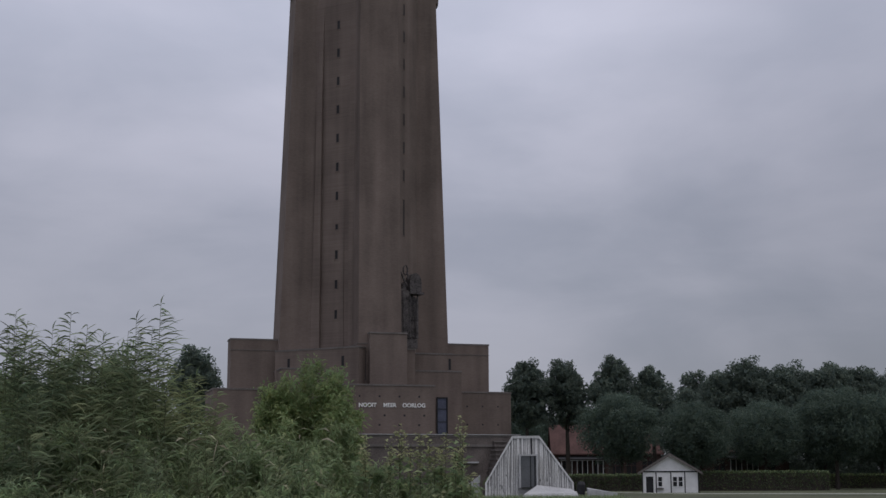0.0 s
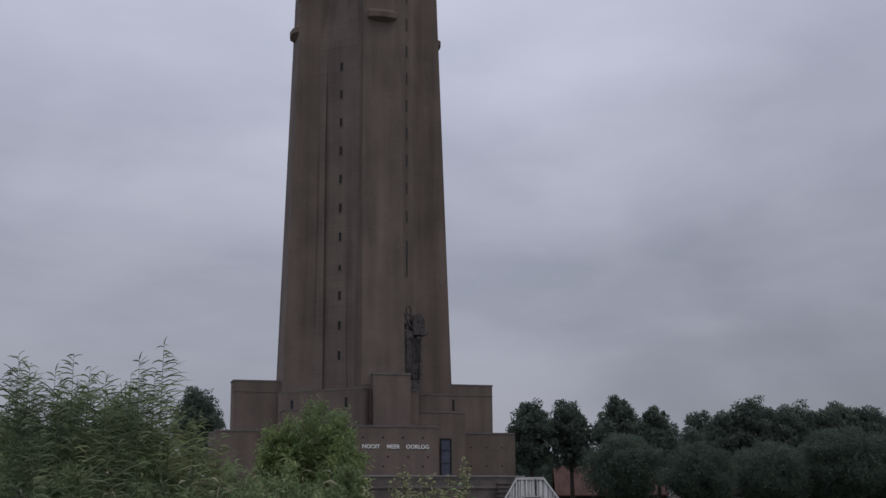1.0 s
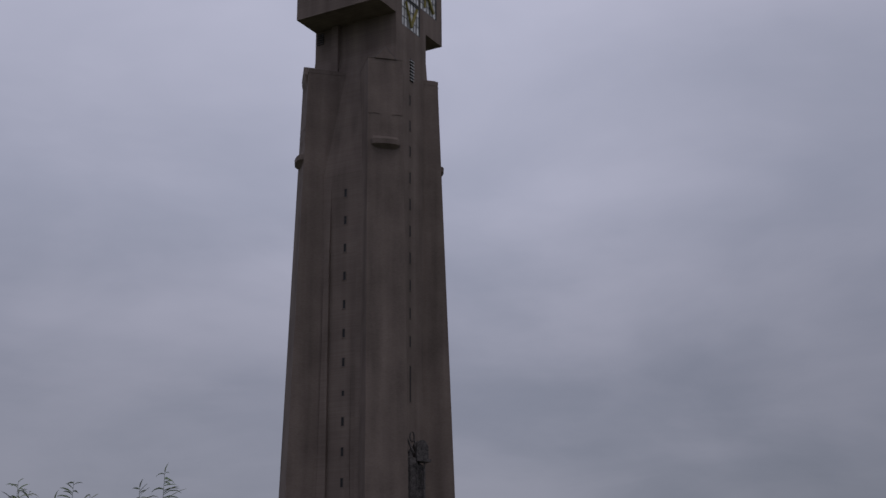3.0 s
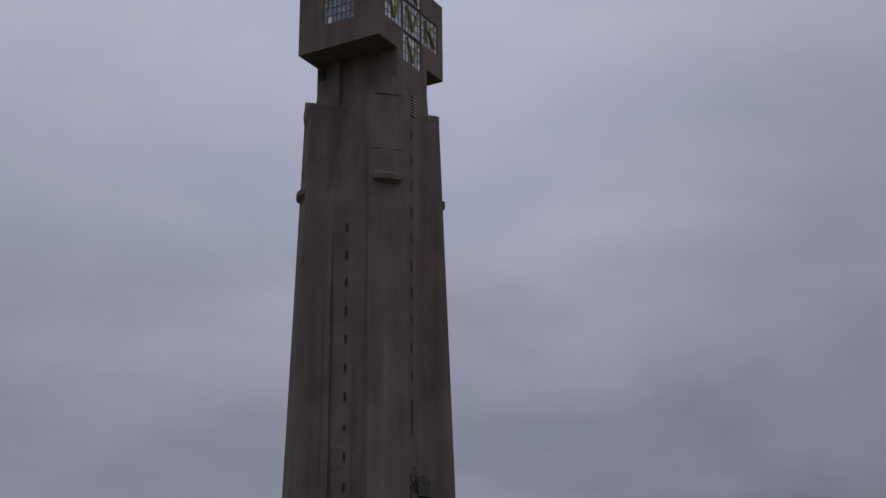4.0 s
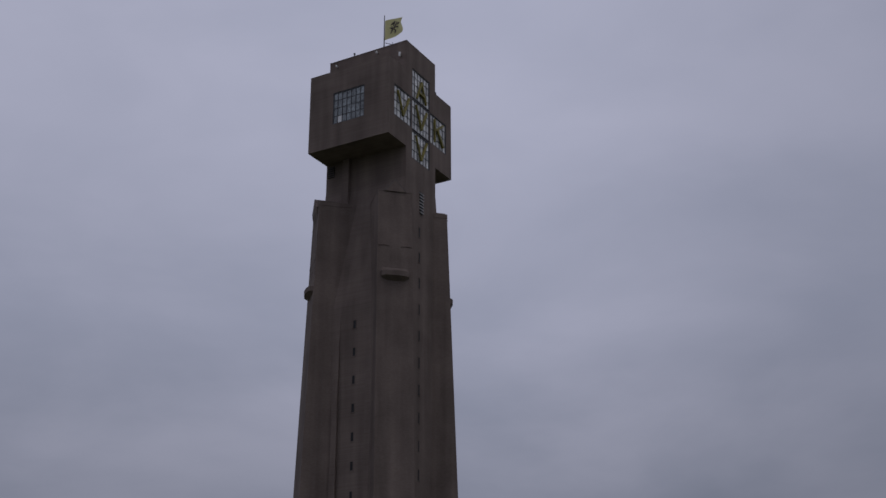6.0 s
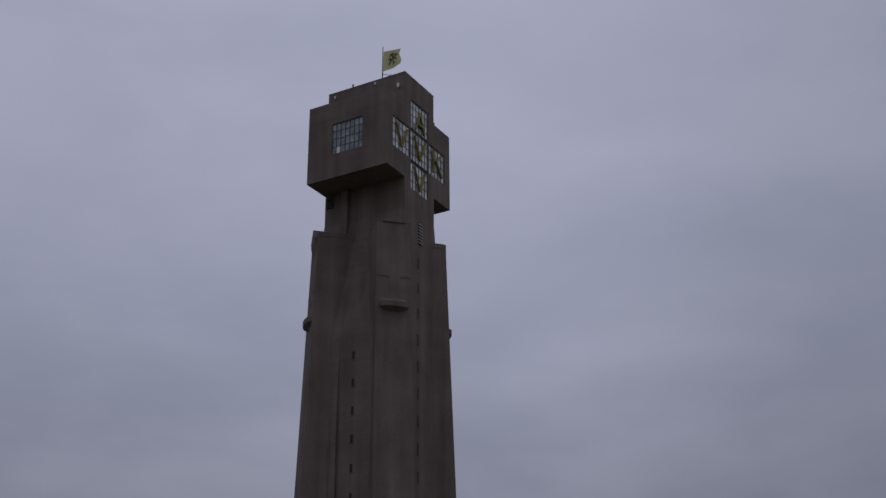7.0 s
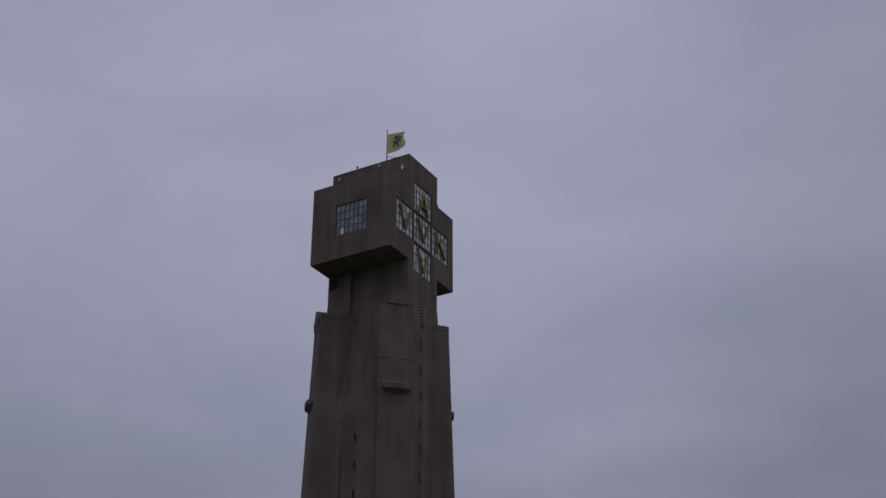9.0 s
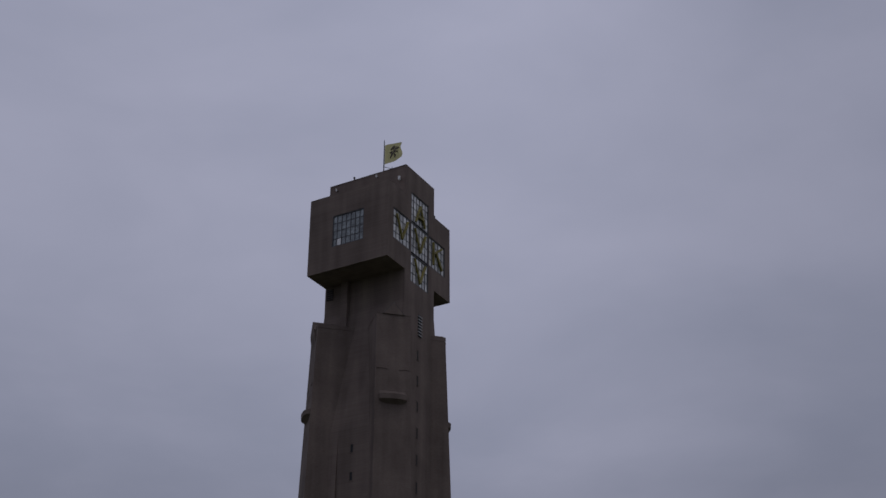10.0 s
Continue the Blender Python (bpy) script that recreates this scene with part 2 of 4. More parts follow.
def leaf_material(name, colour, spread=0.45, through_=0.35, rough=0.7, hue_spread=0.03, gloss=0.12):
    """Leaves: diffuse and slightly glossy, some light passing through, each leaf of its own shade."""
    m = bpy.data.materials.new(name)
    m.use_nodes = True
    t = m.node_tree
    bsdf = t.nodes["Principled BSDF"]
    bsdf.inputs["Roughness"].default_value = rough
    bsdf.inputs["Specular IOR Level"].default_value = gloss
    geo = t.nodes.new("ShaderNodeNewGeometry")
    val = t.nodes.new("ShaderNodeMapRange")
    val.inputs["To Min"].default_value, val.inputs["To Max"].default_value = 1 - spread, 1 + spread
    t.links.new(geo.outputs["Random Per Island"], val.inputs["Value"])
    scr = t.nodes.new("ShaderNodeMath")
    scr.operation = "MULTIPLY"
    scr.inputs[1].default_value = 37.7
    frac = t.nodes.new("ShaderNodeMath")
    frac.operation = "FRACT"
    t.links.new(geo.outputs["Random Per Island"], scr.inputs[0])
    t.links.new(scr.outputs[0], frac.inputs[0])
    hue = t.nodes.new("ShaderNodeMapRange")
    hue.inputs["To Min"].default_value, hue.inputs["To Max"].default_value = 0.5 - hue_spread, 0.5 + hue_spread
    t.links.new(frac.outputs[0], hue.inputs["Value"])
    co = t.nodes.new("ShaderNodeTexCoord")
    ns = t.nodes.new("ShaderNodeTexNoise")
    ns.inputs["Scale"].default_value = 1.3
    ns.inputs["Detail"].default_value = 3
    t.links.new(co.outputs["Object"], ns.inputs["Vector"])
    rp = t.nodes.new("ShaderNodeValToRGB")
    rp.color_ramp.elements[0].position, rp.color_ramp.elements[0].color = 0.35, (colour[0] * 0.75, colour[1] * 0.8, colour[2] * 0.85, 1)
    rp.color_ramp.elements[1].position, rp.color_ramp.elements[1].color = 0.65, (colour[0] * 1.25, colour[1] * 1.2, colour[2] * 1.1, 1)
    t.links.new(ns.outputs["Fac"], rp.inputs["Fac"])
    hs = t.nodes.new("ShaderNodeHueSaturation")
    t.links.new(rp.outputs["Color"], hs.inputs["Color"])
    info = t.nodes.new("ShaderNodeObjectInfo")
    own = t.nodes.new("ShaderNodeMapRange")
    own.inputs["To Min"].default_value, own.inputs["To Max"].default_value = 0.87, 1.1
    t.links.new(info.outputs["Random"], own.inputs["Value"])
    both = t.nodes.new("ShaderNodeMath")
    both.operation = "MULTIPLY"
    t.links.new(val.outputs[0], both.inputs[0])
    t.links.new(own.outputs[0], both.inputs[1])
    t.links.new(both.outputs[0], hs.inputs["Value"])
    t.links.new(hue.outputs[0], hs.inputs["Hue"])
    tr = t.nodes.new("ShaderNodeBsdfTranslucent")
    mx = t.nodes.new("ShaderNodeMixShader")
    mx.inputs[0].default_value = through_
    t.links.new(hs.outputs[0], bsdf.inputs["Base Color"])
    t.links.new(hs.outputs[0], tr.inputs["Color"])
    t.links.new(bsdf.outputs[0], mx.inputs[1])
    t.links.new(tr.outputs[0], mx.inputs[2])
    t.links.new(mx.outputs[0], t.nodes["Material Output"].inputs["Surface"])
    return m


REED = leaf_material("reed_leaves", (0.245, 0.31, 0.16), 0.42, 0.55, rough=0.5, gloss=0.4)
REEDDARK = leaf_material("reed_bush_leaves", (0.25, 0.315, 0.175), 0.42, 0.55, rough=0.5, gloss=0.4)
DEADGLINT = leaf_material("pale_dead_and_glint_leaves", (0.38, 0.36, 0.26))
BLADE = leaf_material("reed_blades", (0.185, 0.225, 0.125), 0.5, 0.4)
REEDSTEM = material("reed_stems", (0.09, 0.10, 0.05), 0.7, vary=0.3, random_hue=0.3, bump=0)
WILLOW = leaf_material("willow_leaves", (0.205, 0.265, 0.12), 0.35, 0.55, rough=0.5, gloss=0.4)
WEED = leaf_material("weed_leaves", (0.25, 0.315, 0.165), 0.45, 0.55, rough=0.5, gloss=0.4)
WEEDTIP = leaf_material("pale_weed_tips", (0.33, 0.34, 0.19), 0.4, 0.45)
# distance haze is painted into both tree colours as extra blue
CROWN = leaf_material("dark_leaves_with_haze", (0.124, 0.158, 0.13), 0.25, 0.5)
CROWNLIGHT = leaf_material("green_leaves_with_haze", (0.106, 0.144, 0.114), 0.15, 0.5)
HEDGE = leaf_material("clipped_hedge_leaves", (0.11, 0.145, 0.075), 0.25, 0.4)
# shade in the gaps between ribs is painted as darker concrete
RIBSHADE = material("concrete_shaded_between_ribs", (0.27, 0.27, 0.265), 0.9, vary=0.25)


# ---- mesh helpers ----
def part(name, bm, mat, parent=None, label=""):
    """Links a bmesh as one mesh object under parent."""
    me = bpy.data.meshes.new(name)
    bmesh.ops.recalc_face_normals(bm, faces=bm.faces)
    bm.to_mesh(me)
    bm.free()
    me.materials.append(mat)
    ob = new(name, me)
    if parent is not None:
        ob.parent = parent
    return tagged(ob, label)


def raw(name, verts, faces, mat, parent=None, label="", smooth=False):
    me = bpy.data.meshes.new(name)
    me.from_pydata([tuple(v) for v in verts], [], faces)
    me.materials.append(mat)
    if smooth:
        me.polygons.foreach_set("use_smooth", [True] * len(me.polygons))
    ob = new(name, me)
    if parent is not None:
        ob.parent = parent
    return tagged(ob, label)


def empty(name, m, label, category, group="", kind=""):
    ob = new(name)
    ob.matrix_world = m
    return tagged(ob, label, category, group, kind)


def loft(bm, rings):
    """Closed solid through rings of equally many points."""
    vs = [[bm.verts.new(p) for p in ring] for ring in rings]
    n = len(vs[0])
    for a, b in zip(vs, vs[1:]):
        for i in range(n):
            bm.faces.new((a[i], a[(i + 1) % n], b[(i + 1) % n], b[i]))
    bm.faces.new(vs[0][::-1])
    bm.faces.new(vs[-1])


def slab(bm, pts, z0, z1):
    loft(bm, [[(x, y, z0) for x, y in pts], [(x, y, z1) for x, y in pts]])


def rect(x0, x1, y0, y1):
    return [(x0, y0), (x1, y0), (x1, y1), (x0, y1)]


def box(bm, x0, x1, y0, y1, z0, z1, m=None):
    pts = [(x, y, z) for z in (z0, z1) for x, y in rect(x0, x1, y0, y1)]
    if m is not None:
        pts = [m @ Vector(p) for p in pts]
    loft(bm, [pts[:4], pts[4:]])


def tube(bm, path, radii, sides=6):
    rings = []
    for i, p in enumerate(path):
        p = Vector(p)
        way = (Vector(path[min(i + 1, len(path) - 1)]) - Vector(path[max(i - 1, 0)])).normalized()
        side = way.orthogonal().normalized()
        up = way.cross(side)
        rings.append([p + (side * math.cos(2 * math.pi * k / sides) + up * math.sin(2 * math.pi * k / sides)) * radii[i] for k in range(sides)])
    loft(bm, rings)


def lettering(text, size, extrude, bold, mat, parent, name, m, label=""):
    """Raised letters lying in the plane given by m."""
    cu = bpy.data.curves.new(name, "FONT")
    cu.body, cu.size, cu.extrude, cu.offset = text, size, extrude, bold
    cu.align_x, cu.align_y = "CENTER", "CENTER"
    tmp = new(name + "_curve", cu)
    bpy.context.view_layer.update()
    me = bpy.data.meshes.new_from_object(tmp.evaluated_get(bpy.context.evaluated_depsgraph_get()))
    bpy.data.objects.remove(tmp)
    me.materials.clear()
    me.materials.append(mat)
    ob = new(name, me)
    ob.parent = parent
    ob.matrix_local = m
    return tagged(ob, label)


# ---- ground ----
bm = bmesh.new()
bmesh.ops.create_grid(bm, x_segments=60, y_segments=60, size=2500)
for v in bm.verts:
    v.co.z = GROUND
tagged(part("ground", bm, GRASS), "flat mown grass field reaching the horizon", "ground", kind="structure")

bm = bmesh.new()
for a, b in (((14, 188), (30, 149)), ((30, 149), (66, 136))):
    slab(bm, [a, b, (b[0], b[1] + 2.2), (a[0], a[1] + 2.2)], GROUND - 0.05, GROUND + 0.03)
tagged(part("path", bm, GRAVEL), "pale gravel path across the grass", "path", kind="structure")

# ---- the tower ----
# local axes of the tower: x and y run along the diagonals of the square shaft, -y towards the camera's side
BETA = 14.65
TOWER = pose(-5.50, 139.06, 0, 0, 0, BETA)
tower = empty("memorial_tower", TOWER, "tall brown brick memorial tower with a cross-shaped head", "tower")
QUARTER = [Matrix.Rotation(radians(90 * k), 4, "Z") for k in range(4)]
# square faces of the shaft: x of this frame along the face, -y out of it
FACES = [Matrix.Rotation(radians(90 * k - 45), 4, "Z") for k in range(4)]
CORE = 5.35


def pier(k):
    bm = bmesh.new()
    rings = []
    for z, reach, half in ((14.0, 9.02, 2.2), (63.6, 7.47, 1.92)):
        rings.append([QUARTER[k] @ Vector(p) for p in ((-half, -2.6, z), (-half, -reach, z), (half, -reach, z), (half, -2.6, z))])
    loft(bm, rings)
    ob = part("pier", bm, BRICK, tower, "tapering brick corner pier")
    bm = bmesh.new()
    m = QUARTER[k]
    wide, over, flat = (1.15, 7.62, 63.68) if k % 2 == 0 else (1.15, 7.74, 64.1)
    loft(bm, [[m @ Vector(p) for p in ((-wide, -y, 63.6), (wide, -y, 63.6), (0.0, -y, 65.0))] for y in (over - 0.02, 3.0)])
    part("gable", bm, BRICK, ob, "pointed brick gable")
    if k % 2 == 1:
        bm = bmesh.new()
        loft(bm, [[m @ Vector(p) for p in ((-1.15, -7.3, z), (-1.15, -y, z), (1.15, -y, z), (1.15, -7.3, z))] for z, y in ((62.2, 7.52), (63.2, 7.72), (63.6, over - 0.03))])
        part("bracket", bm, BRICK, ob, "brick bracket below the gable")
    for s in (-1, 1):
        bm = bmesh.new()
        box(bm, *sorted((s * 0.9, s * 1.95)), -7.5, -3.0, 63.6, flat, m)
        part("coping", bm, BRICK, ob, "thin brick coping")
        bm = bmesh.new()
        loft(bm, [[m @ Vector(p) for p in ((s * (wide + 0.02), -y, 63.6), (0, -y, 65.01), (0, -y, 65.09), (s * (wide + 0.1), -y, 63.6))] for y in (over, 3.0)])
        part("raking_coping", bm, COPING if k % 2 == 0 else BRICK, ob, "thin sloping coping")
    bm = bmesh.new()
    rows_ = []
    for z, out, half in ((52.9, 0.05, 1.0), (53.25, 0.55, 1.45), (53.35, 0.72, 1.6), (53.9, 0.75, 1.62), (53.95, 0.3, 1.6), (54.4, 0.08, 1.5)):
        rows_.append([m @ Vector((half * math.cos(a), -7.72 - out * math.sin(a) ** 0.6, z)) for a in [math.pi * i / 8 for i in range(9)]] + [m @ Vector((0, -7.3, z))])
    loft(bm, rows_)
    part("console", bm, BRICK, ob, "rounded projecting brick console")
    # hood mouldings and ribbed relief panel over the console
    for x0, x1 in ((-1.85, -0.62), (0.68, 1.85)):
        bm = bmesh.new()
        loft(bm, [[m @ Vector(p) for p in ((x, -7.5, z - 0.05), (x, -7.73, z - 0.02), (x, -7.73, z + 0.02), (x, -7.5, z + 0.1))] for x, z in ((x0, 56.98), ((x0 + x1) / 2, 57.06), (x1, 56.98))])
        part("hood_mould", bm, BRICK, ob, "thin projecting brick hood")
    for x0, x1 in ((-0.5, -0.32), (-0.09, 0.09), (0.32, 0.5), (1.7, 1.85)):
        bm = bmesh.new()
        box(bm, x0, x1, -7.745, -7.5, 54.3, 56.0, m)
        part("relief_rib", bm, BRICK, ob)
    return ob


for k in range(4):
    pier(k)

# straight below; the upper taper is shaped to fit the camera's view
bm = bmesh.new()
loft(bm, [[FACES[0] @ Vector((x, y, z)) for x, y in rect(-5.43, 5.43, -d, d)] for z, d in ((9.0, CORE), (51.2, CORE), (66.3, 3.34))])
part("shaft", bm, BRICK, tower, "square brick shaft between the piers, narrowing near its top")


def slit_window(m, x, y, z0, z1, half, label="narrow dark slit window"):
    """A narrow window: thin brick surround, dark glass and a sloping sill, in the face frame m, at depth y."""
    bm = bmesh.new()
    box(bm, x - half, x + half, y - 0.008, y + 0.1, z0, z1, m)
    ob = part("slit_window", bm, SLIT, tower, label)
    bm = bmesh.new()
    for a, b, c, d in ((x - half - 0.07, x - half, z0, z1), (x + half, x + half + 0.07, z0, z1), (x - half - 0.07, x + half + 0.07, z1, z1 + 0.08)):
        box(bm, a, b, y - 0.03, y + 0.1, c, d, m)
    part("surround", bm, BRICK, ob)
    bm = bmesh.new()
    loft(bm, [[m @ Vector(p) for p in ((q, y - 0.04, z0 - 0.1), (q, y - 0.04, z0 - 0.05), (q, y + 0.05, z0), (q, y + 0.05, z0 - 0.14))] for q in (x - half - 0.1, x + half + 0.1)])
    part("sill", bm, BRICK, ob)


for k in (0, 2):
    for i in range(11):
        z = 17.5 + 3.1 * i
        slit_window(FACES[k], 0.38, -CORE, z, z + (0.9 if i != 3 else 0.55), 0.16)
for k in (1, 3):
    slit_window(FACES[k], -0.3, -5.43, 26.5, 30.3, 0.12, "long narrow dark slit window")
    for i in range(10):
        z = 32.35 + 3.07 * i
        slit_window(FACES[k], -0.3, -5.43, z, z + 1.15, 0.12)

# brick strips that frame the window bay: along the face, projection, foot and top
for k in (0, 2):
    for x0, x1, x2, x3, out, z0, z1 in ((-2.6, -1.45, -2.0, -1.45, 0.32, 13.0, 41.0), (1.98, 2.7, 1.98, 2.7, 0.2, 13.0, 41.0), (0.82, 1.4, 0.95, 1.3, 0.07, 13.0, 20.0)):
        bm = bmesh.new()
        loft(bm, [[FACES[k] @ Vector(p) for p in ((a, -CORE + 0.1, z), (a, -CORE - o, z), (b, -CORE - o, z), (b, -CORE + 0.1, z))] for a, b, o, z in ((x0, x1, out, z0), (x2, x3, out, z1), (x2, x3, 0.004, z1 + 10.0))])
        part("pilaster_strip", bm, BRICK, tower, "projecting brick strip beside the window bay")
    bm = bmesh.new()
    box(bm, -2.85, -1.95, -3.9, -3.2, 62.0, 70.1, FACES[k])
    part("pilaster_strip", bm, BRICK, tower, "projecting brick strip beside the window bay")
# louvred vents where the shaft meets the neck
def louvre(m, x, y, half, z0, z1, n, mat):
    bm = bmesh.new()
    box(bm, x - half, x + half, y - 0.06, y + 0.05, z0, z1, m)
    lv = part("louvre_vent", bm, BLACK, tower, "tall louvred vent")
    pitch = (z1 - z0) / n
    for i in range(n):
        bm = bmesh.new()
        z = z0 + pitch * (i + 0.2)
        loft(bm, [[m @ Vector(p) for p in ((q, y - 0.17, z), (q, y - 0.17, z + 0.3 * pitch), (q, y, z + 0.55 * pitch), (q, y, z + 0.25 * pitch))] for q in (x - half - 0.04, x + half + 0.04)])
        part("slat", bm, mat, lv)


for k in (1, 3):
    louvre(FACES[k], 0.05, -5.43, 0.33, 62.9, 65.6, 7, CONCRETE)
for k in (0, 2):
    louvre(FACES[k], -4.75, -3.32, 0.45, 68.5, 69.9, 5, STONE)

# ---- cross-shaped head ----
# in FACES[1] x runs along the cross face; y = -5.417 is the cross face itself
HM = FACES[1]
A, B, D = 7.15, 3.32, 5.417
Z1, Z2, Z3 = 70.17, 80.02, 84.0
COL, ARM0, ARM1 = 2.02, 2.14, 5.95
ZR = (69.2, 72.82, 73.0, 77.0, 77.14, 80.98)
RECESS = 0.16


def in_cross(x, z):
    return abs(x) < B or (abs(x) < A and Z1 < z < Z2)


def in_cross_window(x, z):
    if abs(x) < COL and ZR[0] < z < ZR[5]:
        return True
    return ARM0 < abs(x) < ARM1 and ZR[2] < z < ZR[3]


def panelled(bm, xs, zs, solid, hole, at, depth):
    """A wall face cut into cells, with the window cells set back and their reveals built."""
    def quad(pts):
        bm.faces.new([bm.verts.new(p) for p in pts])
    nx, nz = len(xs) - 1, len(zs) - 1
    kind = {}
    for i in range(nx):
        for j in range(nz):
            cx, cz = (xs[i] + xs[i + 1]) / 2, (zs[j] + zs[j + 1]) / 2
            kind[i, j] = 2 if hole(cx, cz) else 1 if solid(cx, cz) else 0
    for (i, j), kd in kind.items():
        if not kd:
            continue
        x0, x1, z0, z1 = xs[i], xs[i + 1], zs[j], zs[j + 1]
        q = depth if kd == 2 else 0.0
        quad([at(x0, q, z0), at(x1, q, z0), at(x1, q, z1), at(x0, q, z1)])
        if kd == 2:
            for di, dj, e in ((-1, 0, ((x0, z0), (x0, z1))), (1, 0, ((x1, z0), (x1, z1))), (0, -1, ((x0, z0), (x1, z0))), (0, 1, ((x0, z1), (x1, z1)))):
                if kind.get((i + di, j + dj), 0) != 2:
                    (xa, za), (xb, zb) = e
                    quad([at(xa, 0, za), at(xb, 0, zb), at(xb, depth, zb), at(xa, depth, za)])


bm = bmesh.new()
xs = sorted([-A, -ARM1, -ARM0, -B, -COL, COL, B, ARM0, ARM1, A])
zs = sorted([62.0, Z1, Z2, Z3, *ZR])
for s in (-1, 1):
    panelled(bm, xs, zs, in_cross, in_cross_window, lambda x, q, z, s=s: HM @ Vector((x, s * (D - q), z)), RECESS)
    panelled(bm, [-D, -2.15, 2.15, D], [Z1, 73.1, 77.2, Z2], lambda x, z: True, lambda x, z: abs(x) < 2.15 and 73.1 < z < 77.2,
             lambda x, q, z, s=s: HM @ Vector((s * (A - q), x, z)), RECESS)


def head_quad(pts):
    bm.faces.new([bm.verts.new(HM @ Vector(p)) for p in pts])


for s in (-1, 1):
    for xa, xb, z in ((B, A, Z1), (B, A, Z2)):
        head_quad([(s * xa, -D, z), (s * xb, -D, z), (s * xb, D, z), (s * xa, D, z)])
    for za, zb in ((62.0, Z1), (Z2, Z3)):
        head_quad([(s * B, -D, za), (s * B, D, za), (s * B, D, zb), (s * B, -D, zb)])
head_quad([(-B, -D, Z3), (B, -D, Z3), (B, D, Z3), (-B, D, Z3)])
bmesh.ops.remove_doubles(bm, verts=bm.verts, dist=0.001)
head = part("cross_head", bm, BRICK, tower, "cross-shaped brick head with glazed faces")

for x0, x1, z in ((-A - 0.004, -B - 0.004, Z2), (B + 0.004, A + 0.004, Z2), (-B - 0.03, B + 0.03, Z3)):
    bm = bmesh.new()
    box(bm, x0, x1, -D - 0.004, D + 0.004, z, z + 0.1, HM)
    part("parapet_coping", bm, BRICK, head, "flush brick parapet coping")


def glazing(m, x0, x1, z0, z1, cols, rows, glass, y, name="window"):
    """Glazed panel in the face frame m: panes behind a grid of bars; -y is outwards."""
    bm = bmesh.new()
    w = 0.11
    for a, b, c, d in ((x0, x0 + w, z0, z1), (x1 - w, x1, z0, z1), (x0 + w, x1 - w, z0, z0 + w), (x0 + w, x1 - w, z1 - w, z1)):
        box(bm, a, b, y - 0.12, y, c, d, m)
    win = part(name, bm, MULLION, tower, "gridded window in the tower head")
    for i in range(1, cols):
        bm = bmesh.new()
        x = x0 + (x1 - x0) * i / cols
        box(bm, x - 0.035, x + 0.035, y - 0.09, y, z0 + w, z1 - w, m)
        part("glazing_bar", bm, MULLION, win)
    for j in range(1, rows):
        bm = bmesh.new()
        z = z0 + (z1 - z0) * j / rows
        box(bm, x0 + w, x1 - w, y - 0.07, y, z - 0.035, z + 0.035, m)
        part("cross_bar", bm, MULLION, win)
    for i in range(cols):
        for j in range(rows):
            bm = bmesh.new()
            xa, xb = x0 + (x1 - x0) * i / cols, x0 + (x1 - x0) * (i + 1) / cols
            za, zb = z0 + (z1 - z0) * j / rows, z0 + (z1 - z0) * (j + 1) / rows
            box(bm, xa, xb, y - 0.03, y - 0.004, za, zb, m)
            # one pane of each side window is painted white for a bright glint
            part("pane", bm, WHITE if glass is DARKGLASS and (i, j) == (1, 0) else glass, win)
    return win


STROKES = {"V": (((-1.2, 1.3), (0.0, -1.3)), ((0.0, -1.3), (1.2, 1.3))), "A": (((-1.0, -1.2), (0.0, 1.2)), ((0.0, 1.2), (1.0, -1.2)), ((-0.55, -0.35), (0.55, -0.35))),
           "K": (((-0.95, -1.4), (-0.95, 1.4)), ((-0.9, 0.0), (0.95, 1.4)), ((-0.35, 0.35), (1.0, -1.4)))}


def bar_letter(ch, m, parent):
    """A letter of deep straight bars standing off the glass; x and z run along the face, -y outwards."""
    bm = bmesh.new()
    for i, ((xa, za), (xb, zb)) in enumerate(STROKES[ch]):
        way = Vector((xb - xa, 0, zb - za)).normalized()
        side = Vector((-way.z, 0, way.x)) * (0.09 + 0.03 * i)
        near, far = Vector((0, -0.2 - 0.01 * i, 0)), Vector((0, 0.02, 0))
        a, b = Vector((xa, 0, za)) - way * 0.1, Vector((xb, 0, zb)) + way * 0.1
        loft(bm, [[m @ (p + q + d) for q, d in ((side, near), (-side, near), (-side, far), (side, far))] for p in (a, b)])
    part("letter", bm, GOLD, parent, "large ochre letter on the glass")


for k in (1, 3):
    y = -D + RECESS
    panels = [("A", -COL, COL, ZR[4], ZR[5], 6, 4), ("V", -COL, COL, ZR[2], ZR[3], 6, 4), ("V", -COL, COL, ZR[0], ZR[1], 6, 3),
              ("V", -ARM1, -ARM0, ZR[2], ZR[3], 5, 4), ("K", ARM0, ARM1, ZR[2], ZR[3], 5, 4)]
    for ch, x0, x1, z0, z1, cols, rws in panels:
        win = glazing(FACES[k], x0, x1, z0, z1, cols, rws, GLASS, y)
        bar_letter(ch, FACES[k] @ pose((x0 + x1) / 2, y - 0.13, (z0 + z1) / 2 - (0.4 if ch == "A" else 0.0)), win)
for k in (0, 2):
    glazing(FACES[k], -2.15, 2.15, 73.1, 77.2, 7, 4, DARKGLASS, -A + RECESS)

